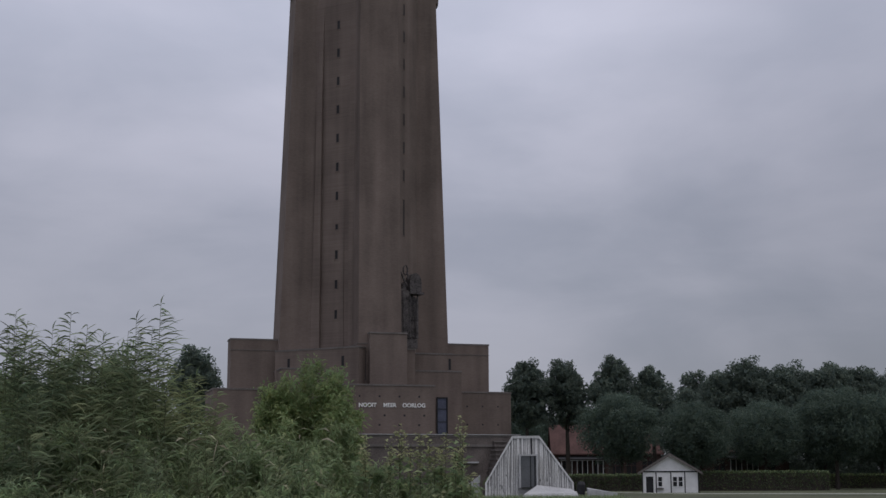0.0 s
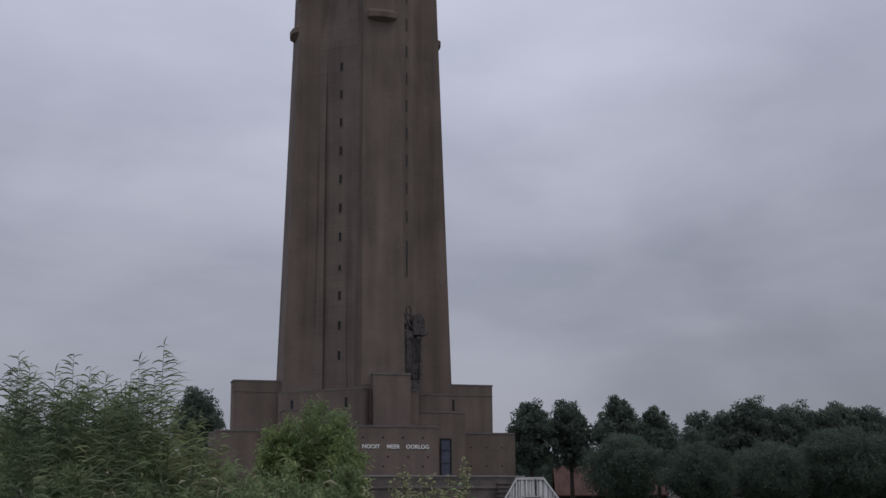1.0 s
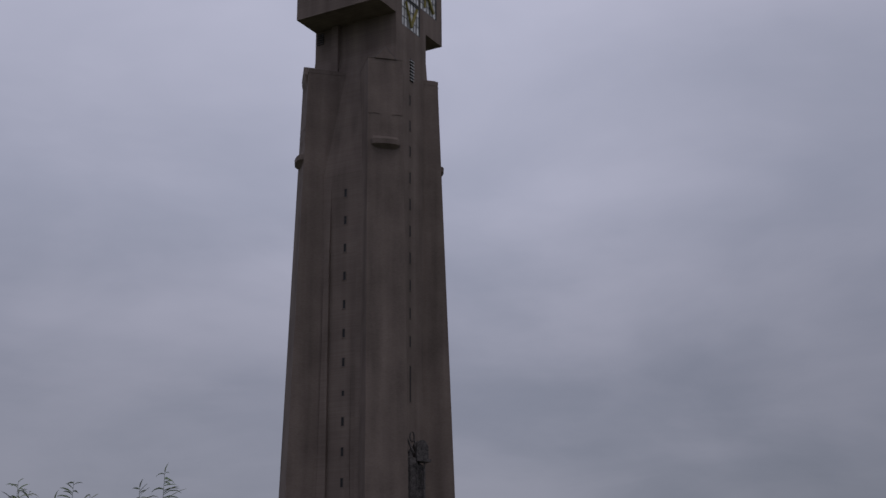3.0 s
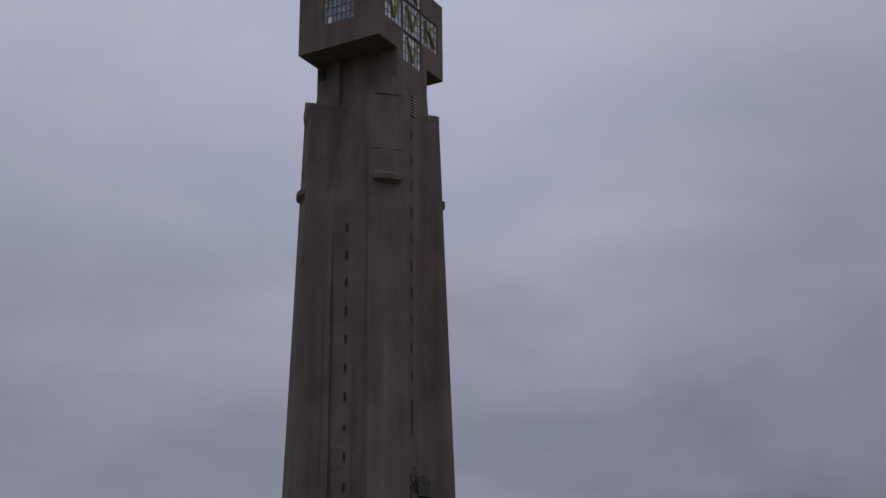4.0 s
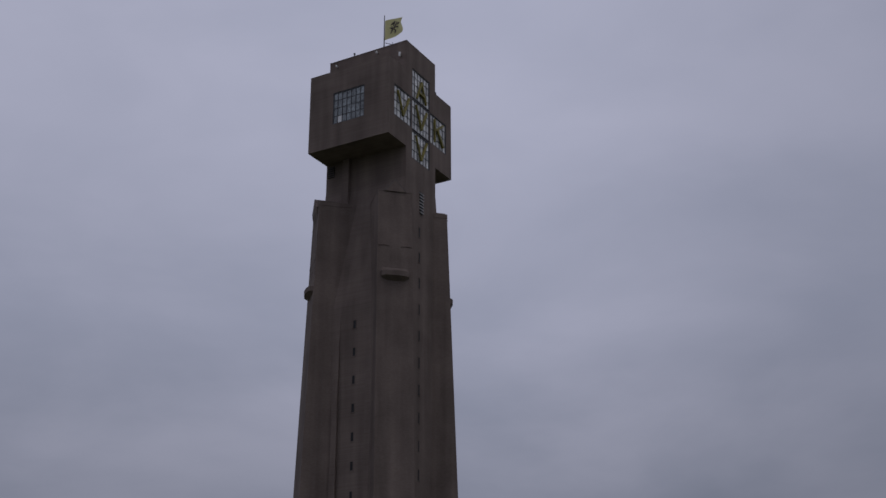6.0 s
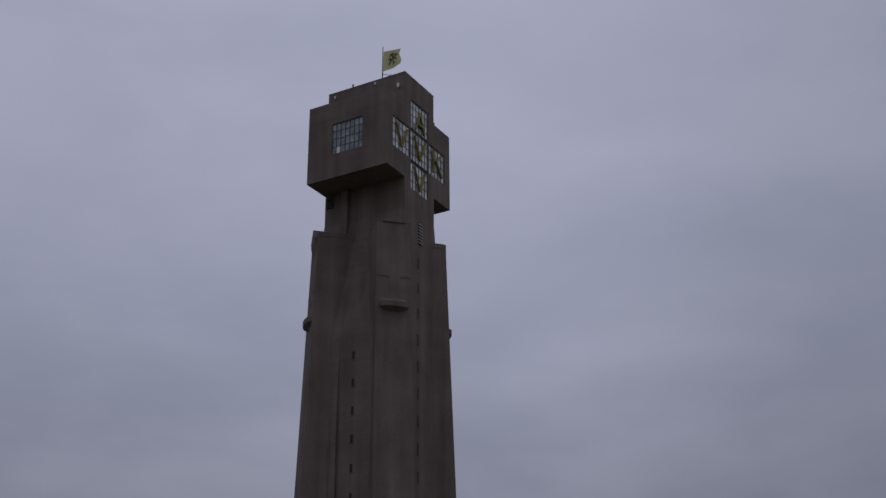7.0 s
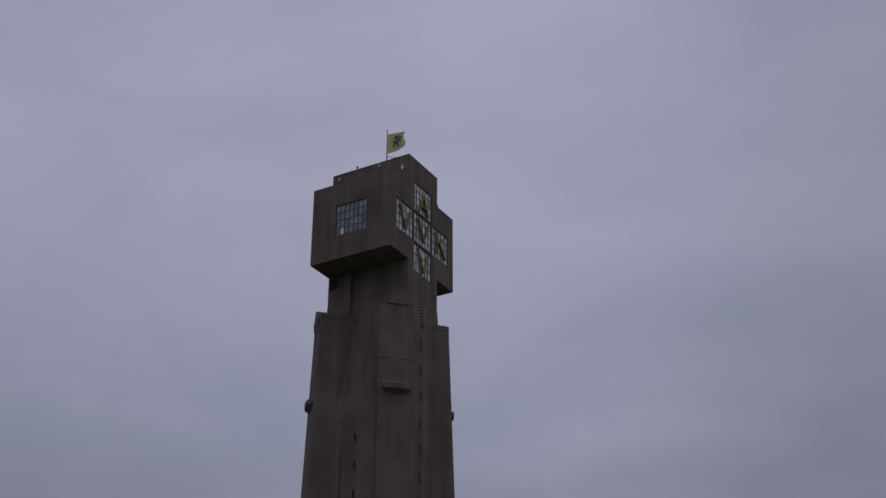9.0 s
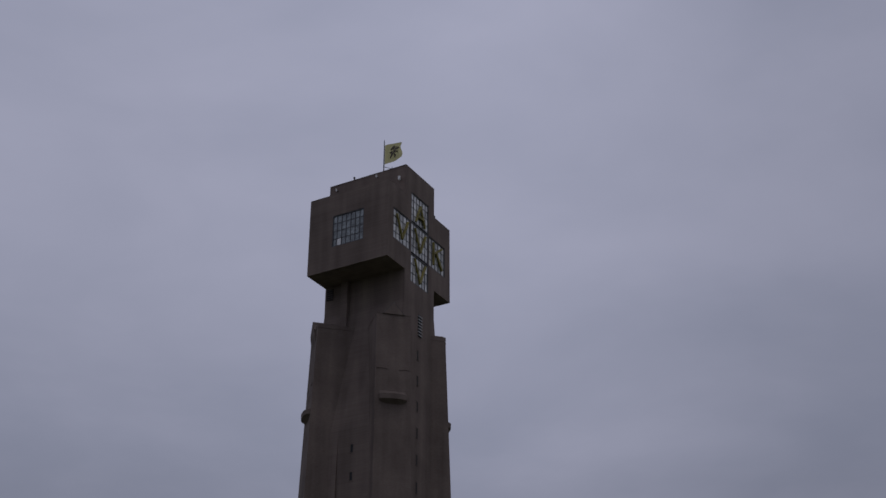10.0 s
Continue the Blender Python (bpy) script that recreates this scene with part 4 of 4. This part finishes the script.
def billow(g, centres, sizes, per, leaf, aspect, squash=0.8):
    """Round clumps of leaves, each leaf lying roughly on its clump's surface."""
    n = len(centres) * per
    out = unit(g.normal(size=(n, 3)) + np.array([0, 0, 0.25]))
    rad = np.repeat(sizes, per)[:, None] * g.uniform(0.55, 1.08, (n, 1))
    pos = np.repeat(centres, per, 0) + out * rad * np.array([1, 1, squash])
    ways = unit(np.cross(out, g.normal(size=(n, 3))) + 0.35 * g.normal(size=(n, 3)))
    normal = unit(out + 0.45 * g.normal(size=(n, 3)))
    ln = leaf * g.uniform(0.65, 1.4, n)
    return leaf_quads(pos, ways, normal, ln, ln * aspect)


def crown_mesh(g, centre, radii, clumps, per, leaf, mat, egg=0.0):
    """Many clumps over and inside an uneven egg-shaped volume."""
    c = unit(g.normal(size=(clumps, 3))) * np.where(g.random((clumps, 1)) < 0.75, g.uniform(0.82, 1.0, (clumps, 1)), g.uniform(0.2, 0.8, (clumps, 1)))
    c[:, :2] *= (1 - egg * c[:, 2:3])
    c = c * np.array(radii) * g.uniform(0.9, 1.05, (clumps, 1)) * 0.92 + np.array(centre)
    size = g.uniform(0.19, 0.31, clumps) * min(radii[0], radii[1])
    v, f = billow(g, c, size, per, leaf, 0.62)
    # large inner leaves close most of the gaps
    k = 420
    p = unit(g.normal(size=(k, 3))) * g.uniform(0.2, 1.0, (k, 1)) ** 0.5
    p[:, :2] *= (1 - egg * p[:, 2:3])
    v2, f2 = leaf_quads(p * np.array(radii) * 0.78 + np.array(centre), unit(g.normal(size=(k, 3))), unit(g.normal(size=(k, 3))), g.uniform(0.9, 1.5, k), g.uniform(0.6, 0.9, k))
    v, f = np.concatenate([v, v2]), np.concatenate([f, np.asarray(f2) + len(v)])
    return mesh_np("crown", v, f, mat)


def tree(seed, height, width, clear, label, egg=0.25, clumps=120, per=95, leaf=0.36, mat=CROWN):
    rng = np.random.default_rng(seed)
    ob = empty("tree", Matrix.Identity(4), label, "tree", "trees behind the lawn")
    bm = bmesh.new()
    lean = rng.normal(size=2) * 0.25
    tube(bm, [(0, 0, -0.1), (lean[0] * 0.3, lean[1] * 0.3, height * 0.3), (lean[0], lean[1], height * 0.85)], [height * 0.022, height * 0.016, height * 0.004], 8)
    for i in range(9):
        a, z = i * 2.4, clear + (height - clear) * (0.05 + 0.07 * i)
        r = width * 0.25
        tube(bm, [(0, 0, z), (r * 0.5 * math.cos(a), r * 0.5 * math.sin(a), z + r * 0.5), (r * math.cos(a), r * math.sin(a), z + r * 1.1)], [height * 0.008, height * 0.005, height * 0.002], 5)
    part("trunk", bm, BARK, ob)
    me = crown_mesh(rng, (lean[0], lean[1], (clear + height) / 2), (width / 2, width / 2, (height - clear) / 2), clumps, per, leaf, mat, egg=egg)
    cr = new("crown", me)
    cr.parent = ob
    return ob


TALL = [tree(s, 19.6, 7.6, 8.4, "tall dark green tree with an upright crown", 0.28) for s in (11, 12, 13)]
WOOD = [tree(s, 20.0, 8.6, 5.0, "dark green tree of the wood", 0.3, 120, 75, 0.42) for s in (14, 15, 16)]
ROUND = [tree(s, 13.2, 11.4, 3.3, "broad round dark green tree", 0.05, 210, 110, 0.27, CROWNLIGHT) for s in (21, 22, 23)]


def stand(ob, x, y, scale, turn, tall=1.0):
    m = pose(x, y, GROUND, 0, 0, turn)
    made = copy_thing(ob, m)
    made.scale = (scale, scale, scale * tall)
    return made


rng = random.Random(7)
# row of upright trees beside the tower
TALL_AT = [(17.0, 197, 0.995), (23.4, 200, 1.01), (30.2, 204, 1.045), (37.6, 206, 0.985)]
for i, (x, y, s) in enumerate(TALL_AT):
    stand(TALL[i % 3], x, y, s, 40 * i)
stand(TALL[1], -30.8, 190, 1.07, 90).scale.x *= 0.86
for i, (x, y, s) in enumerate([(13.0, 215, 0.62), (15.5, 242, 0.74), (24.0, 246, 0.74), (33, 247, 0.74)]):
    stand(TALL[(i + 1) % 3], x, y, s, 70 * i + 20, 1.0).scale.x *= 1.2
for x, y, s in ((12.0, 237, 0.95), (19.5, 240, 1.0), (27.0, 243, 1.0)):
    stand(ROUND[int(x) % 3], x, y, s, 50 * x)
# wood that closes the field
for i in range(24):
    x = 47.0 + 2.7 * i + rng.uniform(-0.6, 0.6)
    top = min(0.89 + 0.055 * i, 1.072) + rng.uniform(-0.045, 0.045) - 0.004 * max(0, i - 9)
    stand(WOOD[i % 3], x, 224 + rng.uniform(-5, 7), top, rng.uniform(0, 360))
for i in range(18):
    stand(WOOD[(i + 2) % 3], 54 + 3.8 * i + rng.uniform(-1, 1), 246 + rng.uniform(-4, 4), 1.1 + rng.uniform(-0.04, 0.04), rng.uniform(0, 360))
for x, y, s in ((29.6, 188, 1.04), (37.5, 178, 0.9), (49.0, 184, 0.93), (59.5, 186, 1.09), (70.0, 188, 1.12), (79.5, 190, 1.05), (43.5, 200, 0.9), (54, 203, 1.0), (64, 206, 1.0), (73, 206, 1.0)):
    stand(ROUND[int(x) % 3], x, y, s, rng.uniform(0, 360))
# the far side of the field, behind and beside the tower
for i in range(5):
    stand(TALL[i % 3], -62 + 7.0 * i + rng.uniform(-2, 2), 262 + rng.uniform(-8, 8), 0.62, rng.uniform(0, 360))
for ob in TALL + WOOD + ROUND:
    for o in (*ob.children_recursive, ob):
        bpy.data.objects.remove(o)


def hedge(x0, x1, y, h, depth, seed):
    g = np.random.default_rng(seed)
    n = int((x1 - x0) * 320)
    pos = np.stack([g.uniform(x0, x1, n), g.uniform(0, depth, n), g.uniform(0, 1, n) ** 0.7 * h], 1)
    which = g.integers(0, 3, n)
    pos[which == 0, 1] = g.normal(0, 0.06, (which == 0).sum())
    pos[which == 1, 2] = h + g.normal(0, 0.07, (which == 1).sum())
    v, f = leaf_quads(pos, unit(g.normal(size=(n, 3))), unit(g.normal(size=(n, 3))), g.uniform(0.14, 0.3, n), g.uniform(0.09, 0.18, n))
    ob = empty("hedge", pose(0, y, GROUND), "long clipped dark green hedge on the lawn", "hedge", "hedges")
    cr = new("foliage", mesh_np("foliage", v, f, HEDGE))
    cr.parent = ob
    n = int((x1 - x0) * 60)
    pos = np.stack([g.uniform(x0, x1, n), g.uniform(-0.05, depth, n), h + g.uniform(-0.1, 0.12, n)], 1)
    v, f = leaf_quads(pos, unit(g.normal(size=(n, 3)) + np.array([0, 0, 1.2])), unit(g.normal(size=(n, 3))), g.uniform(0.14, 0.3, n), g.uniform(0.08, 0.16, n))
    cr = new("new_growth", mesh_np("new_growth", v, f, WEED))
    cr.parent = ob
    tagged(cr, kind="stuff")
    bm = bmesh.new()
    box(bm, x0 + 0.1, x1 - 0.1, 0.12, depth - 0.1, 0, h - 0.1)
    part("inner_core", bm, BARK, ob)


def undergrowth(x0, x1, y, h, seed):
    g = np.random.default_rng(seed)
    k = int((x1 - x0) * 4.0)
    c = np.stack([g.uniform(x0, x1, k), y + g.uniform(-3, 3, k), g.uniform(0.2, h - 1.2, k)], 1)
    v, f = billow(g, c, g.uniform(1.0, 1.9, k), 90, 0.42, 0.6)
    v[:, 2] += GROUND
    ob = new("undergrowth", mesh_np("undergrowth", v, f, CROWN))
    tagged(ob, "dark shrubs filling the foot of the wood", "shrubs", kind="stuff")


undergrowth(42, 100, 232, 9.0, 4)
undergrowth(10, 40, 246, 7.0, 5)
undergrowth(38, 104, 226, 4.2, 6)
undergrowth(10, 42, 250, 4.2, 7)
undergrowth(9, 20.5, 225, 8.5, 8)
undergrowth(43, 100, 213, 5.6, 9)
undergrowth(43, 100, 218, 6.8, 12)
undergrowth(43, 104, 238, 7.5, 10)
hedge(21.0, 30.8, 178, 2.05, 1.6, 1)
hedge(34.8, 55.3, 176, 2.4, 1.6, 2)
hedge(55.5, 72.0, 200, 2.0, 1.4, 3)


# ---- reeds, willow bush and weeds close to the camera ----
def reed(g, verts, faces, stems, sfaces, x, y, h, lean, upright, wind=0.35, per_metre=32, reach=0.8, steep=0.4, blade=1.0):
    """One reed: a thin stem, long arching leaves blown to one side, some with an upright tip."""
    def axis(s):
        return np.array([x + lean[0] * s * s, y + lean[1] * s * s, GROUND + h * s])
    base = len(stems)
    for s in (0.0, 0.5, 1.0):
        p = axis(s)
        r = 0.011 * (1.15 - s)
        stems.extend([p + (r, 0, 0), p + (-0.5 * r, 0.87 * r, 0), p + (-0.5 * r, -0.87 * r, 0)])
    for a in (0, 3):
        for k in range(3):
            sfaces.append((base + a + k, base + a + (k + 1) % 3, base + a + 3 + (k + 1) % 3, base + a + 3 + k))
    span = min(reach, h * 0.8)
    n = int(span * per_metre)
    for i in range(n):
        below = span * (i + g.uniform(0.1, 0.9)) / n
        s = 1 - below / h
        p = axis(s)
        ang = g.normal(0, 0.45 + 0.9 * max(0.0, below - 0.4)) + (0 if g.random() < 0.5 + wind * 0.4 else math.pi)
        out = np.array([math.cos(ang), math.sin(ang), 0])
        ln = blade * min(0.3, 0.07 + 0.45 * below) * g.uniform(0.6, 1.2)
        w = g.uniform(0.005, 0.009)
        up, drop = steep * g.uniform(0.4, 2.6), g.uniform(0.3, 1.0) * (0.7 + 0.5 * steep)
        side = np.array([-out[1], out[0], 0]) * 0.6 + np.array([0, 0, 0.8])
        b = len(verts)
        for q, ww in ((0.0, 0.6), (0.35, 1.0), (0.7, 0.75), (1.0, 0.05)):
            c = p + out * ln * q + np.array([0, 0, ln * (up * q - drop * q * q)])
            verts.extend([c + side * w * ww, c - side * w * ww])
        for k in range(3):
            faces.append((b + 2 * k, b + 2 * k + 1, b + 2 * k + 3, b + 2 * k + 2))
    if upright:
        # the youngest blade stands straight up
        p, b = axis(1.0), len(verts)
        for q, ww in ((0.0, 0.9), (0.35, 1.0), (0.7, 0.6), (1.0, 0.05)):
            c = p + np.array([0.03 * q * q, 0, 0.08 * q])
            verts.extend([c + np.array([0.006 * ww, 0, 0]), c - np.array([0.006 * ww, 0, 0])])
        for k in range(3):
            faces.append((b + 2 * k, b + 2 * k + 1, b + 2 * k + 3, b + 2 * k + 2))


def reed_bed(seed, spots, label, steep, blade, per_metre):
    """spots: x, y, height, lean, plume."""
    g = np.random.default_rng(seed)
    v, f, s, sf = [], [], [], []
    for x, y, h, lean, pl in spots(g):
        reed(g, v, f, s, sf, x, y, h, lean, pl, steep=steep, blade=blade, per_metre=per_metre)
    ob = tagged(empty("reed_bed", Matrix.Identity(4), label, "reeds"), kind="stuff")
    raw("leaves", v, f, BLADE, ob)
    raw("stems", s, sf, REEDSTEM, ob)
    return ob


def left_reeds(g):
    # reeds that stand above the bushes: place across, height
    for x, h in ((-3.66, 3.6), (-3.57, 3.53), (-3.47, 3.33), (-3.38, 3.36), (-3.27, 3.42), (-3.19, 3.28), (-3.06, 3.57), (-2.99, 3.36), (-2.93, 3.33), (-2.81, 3.33), (-2.73, 3.39), (-2.66, 3.41), (-2.56, 3.36), (-2.46, 3.51), (-2.37, 3.28), (-2.17, 3.05), (-2.11, 3.08), (-2.07, 3.0), (-2.00, 2.95), (-1.95, 2.8), (-1.80, 2.78), ):
        x, h = x - 0.05, h - 0.035
        yield x, 12.0 + g.uniform(-0.2, 0.2), h, np.array([g.normal(0.04, 0.05), 0.0]), g.random() < 0.5
        for k in range(2):
            yield x + g.normal(0, 0.08), 12.1 + g.uniform(-0.2, 0.2), h - g.uniform(0.05, 0.4), np.array([g.normal(0.04, 0.07), 0.0]), False
    for i in range(60):
        x = g.uniform(-4.2, -2.2)
        yield x, g.uniform(11.1, 12.2), g.uniform(2.1, 3.0) if x < -2.6 else g.uniform(2.0, 2.6), g.normal(0, 0.12, 2), False


def low_reeds(g):
    for i in range(75):
        x = g.uniform(-2.3, 0.2)
        h = g.uniform(1.9, 2.5) if x < -0.9 else g.uniform(1.7, 2.15)
        yield x, g.uniform(10.9, 12.2), h, g.normal(0, 0.15, 2), False


reed_bed(31, left_reeds, "bed of green reeds rising over the bushes", 0.5, 1.05, 40)
reed_bed(32, low_reeds, "low green reeds and long grasses", 0.9, 0.5, 55)

# the tallest reed stands out by its size
g = np.random.default_rng(5)
v, f, s, sf = [], [], [], []
for dx, h, reach in ((0.0, 3.63, 1.2), (-0.06, 3.39, 1.0), (0.04, 3.19, 0.8), (-0.16, 3.34, 0.6)):
    reed(g, v, f, s, sf, -2.35 + dx, 12.0 + dx, h - 0.01, np.array([0.05, 0.0]), dx == 0.0, 0.75, 50, reach)
tall = empty("tall_reed", Matrix.Identity(4), "tallest green reed clump rising over the others", "reeds")
raw("leaves", v, f, BLADE, tall)
raw("stems", s, sf, REEDSTEM, tall)


def bush(seed, x, y, height, width, mat):
    g = np.random.default_rng(seed)
    ob = empty("bush", pose(x, y, GROUND), "leafy green bush among the reeds" if mat is not WILLOW else "bright green willow bush among the reeds", "bush", "bushes by the reeds")
    for i in range(5):
        bm = bmesh.new()
        a = i * 2.4
        r = width * 0.25
        tube(bm, [(0.04 * math.cos(a), 0.04 * math.sin(a), -0.05), (r * 0.5 * math.cos(a), r * 0.5 * math.sin(a), height * 0.5), (r * math.cos(a), r * math.sin(a), height * 0.8)], [0.025, 0.015, 0.005], 5)
        part("stem", bm, BARK, ob)
    # clumps over a tall dome, leaves pointing up and out and drooping at the tip
    willow = mat is WILLOW
    clumps, per = (150, 80) if willow else (150, 72)
    d = unit(g.normal(size=(clumps, 3)))
    d[:, 2] = np.abs(d[:, 2])
    c = d * g.uniform(0.25, 1.0, (clumps, 1)) ** 0.5 * np.array([width * 0.47, width * 0.4, 0.92])
    c[:, 2] += height - 1.0
    low = g.random(clumps) < 0.4
    c[low, 2] -= g.uniform(0.1, 1.1, low.sum())
    n = clumps * per
    # each clump is a leafy shoot that runs outwards and droops
    shoot = unit(d * np.array([1, 1, 0.5]) + 0.8 * g.normal(size=(clumps, 3)) + np.array([0.1, 0, 0.25 if willow else 0.7]))
    along = g.uniform(-0.11, 0.13, (n, 1))
    pos = np.repeat(c, per, 0) + np.repeat(shoot, per, 0) * along + g.normal(size=(n, 3)) * (0.034 if willow else 0.028)
    pos[:, 2] -= 1.2 * np.maximum(along[:, 0], 0) ** 2
    pos[:, 2] = np.minimum(pos[:, 2], height + 0.05)
    ways = unit(np.repeat(shoot, per, 0) * 0.55 + 0.75 * g.normal(size=(n, 3)))
    ln = g.uniform(0.05, 0.13, n) * (0.62 if willow else 0.95)
    v, f = leaf_quads(pos, ways, unit(ways[:, [1, 2, 0]] + 0.7 * g.normal(size=(n, 3)) + np.array([0, 0, 0.5])), ln, ln * (g.uniform(0.24, 0.36, n) if willow else g.uniform(0.12, 0.2, n)), 0.3)
    cr = new("crown", mesh_np("crown", v, f, mat))
    cr.parent = ob
    return ob


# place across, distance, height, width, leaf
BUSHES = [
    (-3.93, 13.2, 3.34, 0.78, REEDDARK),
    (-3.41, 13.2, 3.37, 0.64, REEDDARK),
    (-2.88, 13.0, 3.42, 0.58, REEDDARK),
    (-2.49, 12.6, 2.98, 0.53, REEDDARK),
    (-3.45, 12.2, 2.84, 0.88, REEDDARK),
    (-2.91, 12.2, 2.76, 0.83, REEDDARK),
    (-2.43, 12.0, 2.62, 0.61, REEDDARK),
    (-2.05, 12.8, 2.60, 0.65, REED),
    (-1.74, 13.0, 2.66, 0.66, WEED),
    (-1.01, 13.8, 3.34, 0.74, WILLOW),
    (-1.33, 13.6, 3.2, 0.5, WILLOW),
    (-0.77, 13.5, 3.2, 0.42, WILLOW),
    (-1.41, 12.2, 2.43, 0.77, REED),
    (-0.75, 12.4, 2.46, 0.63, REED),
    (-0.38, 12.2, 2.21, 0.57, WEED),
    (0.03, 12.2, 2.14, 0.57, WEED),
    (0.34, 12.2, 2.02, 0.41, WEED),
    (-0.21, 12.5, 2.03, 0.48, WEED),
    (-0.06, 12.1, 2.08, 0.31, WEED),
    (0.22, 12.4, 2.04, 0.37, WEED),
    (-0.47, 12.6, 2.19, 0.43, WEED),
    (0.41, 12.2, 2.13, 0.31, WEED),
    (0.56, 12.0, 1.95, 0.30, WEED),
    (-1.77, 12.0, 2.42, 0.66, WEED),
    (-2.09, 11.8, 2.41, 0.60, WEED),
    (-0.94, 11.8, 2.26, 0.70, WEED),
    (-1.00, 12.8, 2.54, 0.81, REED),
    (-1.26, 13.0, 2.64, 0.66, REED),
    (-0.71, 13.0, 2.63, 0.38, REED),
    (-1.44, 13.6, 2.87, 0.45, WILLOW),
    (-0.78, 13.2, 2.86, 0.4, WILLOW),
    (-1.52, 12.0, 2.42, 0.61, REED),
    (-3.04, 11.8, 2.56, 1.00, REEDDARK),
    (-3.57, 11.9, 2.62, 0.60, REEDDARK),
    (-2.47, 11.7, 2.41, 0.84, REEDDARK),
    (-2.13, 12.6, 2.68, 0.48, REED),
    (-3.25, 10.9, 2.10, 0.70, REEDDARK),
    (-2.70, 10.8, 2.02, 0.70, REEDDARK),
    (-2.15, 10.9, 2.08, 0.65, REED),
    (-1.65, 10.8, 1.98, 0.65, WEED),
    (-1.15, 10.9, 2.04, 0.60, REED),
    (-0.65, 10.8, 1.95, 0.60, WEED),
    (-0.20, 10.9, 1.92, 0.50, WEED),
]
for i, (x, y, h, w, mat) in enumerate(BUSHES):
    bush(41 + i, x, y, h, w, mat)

# scattered pale leaves, some dead, some painted pale as leaf highlights
g = np.random.default_rng(15)
n = 190
pos = np.stack([g.uniform(-4.2, -0.7, n), g.uniform(11.2, 11.9, n), g.uniform(1.2, 2.0, n)], 1)
v, f = leaf_quads(pos, unit(g.normal(size=(n, 3))), unit(g.normal(size=(n, 3))), g.uniform(0.06, 0.2, n), g.uniform(0.01, 0.022, n), 0.3)
tagged(new("dead_leaves", mesh_np("dead_leaves", v, f, DEADGLINT)), "pale dead leaves and painted leaf highlights among the reeds", "leaves", kind="stuff")


def weed(g, x, y, h):
    """A leafy upright weed with a paler flowering tip."""
    ob = empty("weed", pose(x, y, GROUND, 0, 0, g.uniform(0, 360)), "upright leafy green weed with a pale tip", "plant", "weeds by the reeds")
    bm = bmesh.new()
    lx, ly = g.normal(0, 0.06, 2)
    tube(bm, [(0, 0, -0.05), (lx * 0.4, ly * 0.4, h * 0.6), (lx, ly, h)], [0.01, 0.007, 0.003], 5)
    part("stem", bm, REEDSTEM, ob)
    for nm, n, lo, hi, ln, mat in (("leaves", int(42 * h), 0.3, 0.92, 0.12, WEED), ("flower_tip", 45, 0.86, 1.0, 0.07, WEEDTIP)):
        s = g.uniform(lo, hi, n)
        pos = np.stack([lx * s * s, ly * s * s, h * s], 1) + g.normal(size=(n, 3)) * 0.025
        a = g.uniform(0, 2 * math.pi, n)
        ways = unit(np.stack([np.cos(a), np.sin(a), g.uniform(0.1, 1.2, n)], 1))
        v, f = leaf_quads(pos, ways, unit(g.normal(size=(n, 3))), ln * g.uniform(0.7, 1.4, n) * (1.15 - 0.4 * s), ln * 0.26 * g.uniform(0.7, 1.3, n), 0.3)
        o = new(nm, mesh_np(nm, v, f, mat))
        o.parent = ob
        tagged(o, kind="stuff")
    return ob


g = np.random.default_rng(77)
for i in range(40):
    x = g.uniform(-0.75, 0.45)
    y = g.uniform(10.5, 13.5)
    weed(g, x * y / 12, y, g.uniform(1.5, 1.9) * (0.85 if x > 0.3 else 1))
for x, h in ((-0.15, 2.43), (-0.09, 2.47), (-0.04, 2.33), (0.08, 2.43), (0.20, 2.40), (0.25, 2.44), (0.32, 2.33), (0.43, 2.58), (-0.40, 2.32), (-0.24, 2.36), (-0.33, 2.27), (0.03, 2.27), (0.14, 2.29), (0.38, 2.27), (-0.18, 2.29), (0.22, 2.27), (0.49, 2.06), (-0.45, 2.42), (0.41, 2.42)):
    y = 12.0 + g.uniform(-0.15, 0.15)
    weed(g, x, y, h)

# tufts of grass before the pyramid
g = np.random.default_rng(9)
n = 9000
pos = np.stack([g.uniform(3.5, 16, n), g.uniform(98, 103, n), np.full(n, GROUND)], 1)
ways = unit(np.stack([g.normal(0, 0.3, n), g.normal(0, 0.3, n), np.ones(n)], 1))
v, f = leaf_quads(pos, ways, unit(g.normal(size=(n, 3))), g.uniform(0.2, 0.75, n), g.uniform(0.03, 0.06, n))
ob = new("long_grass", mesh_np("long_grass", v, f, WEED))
tagged(ob, "strip of long green grass before the pyramid", "grass", kind="stuff")
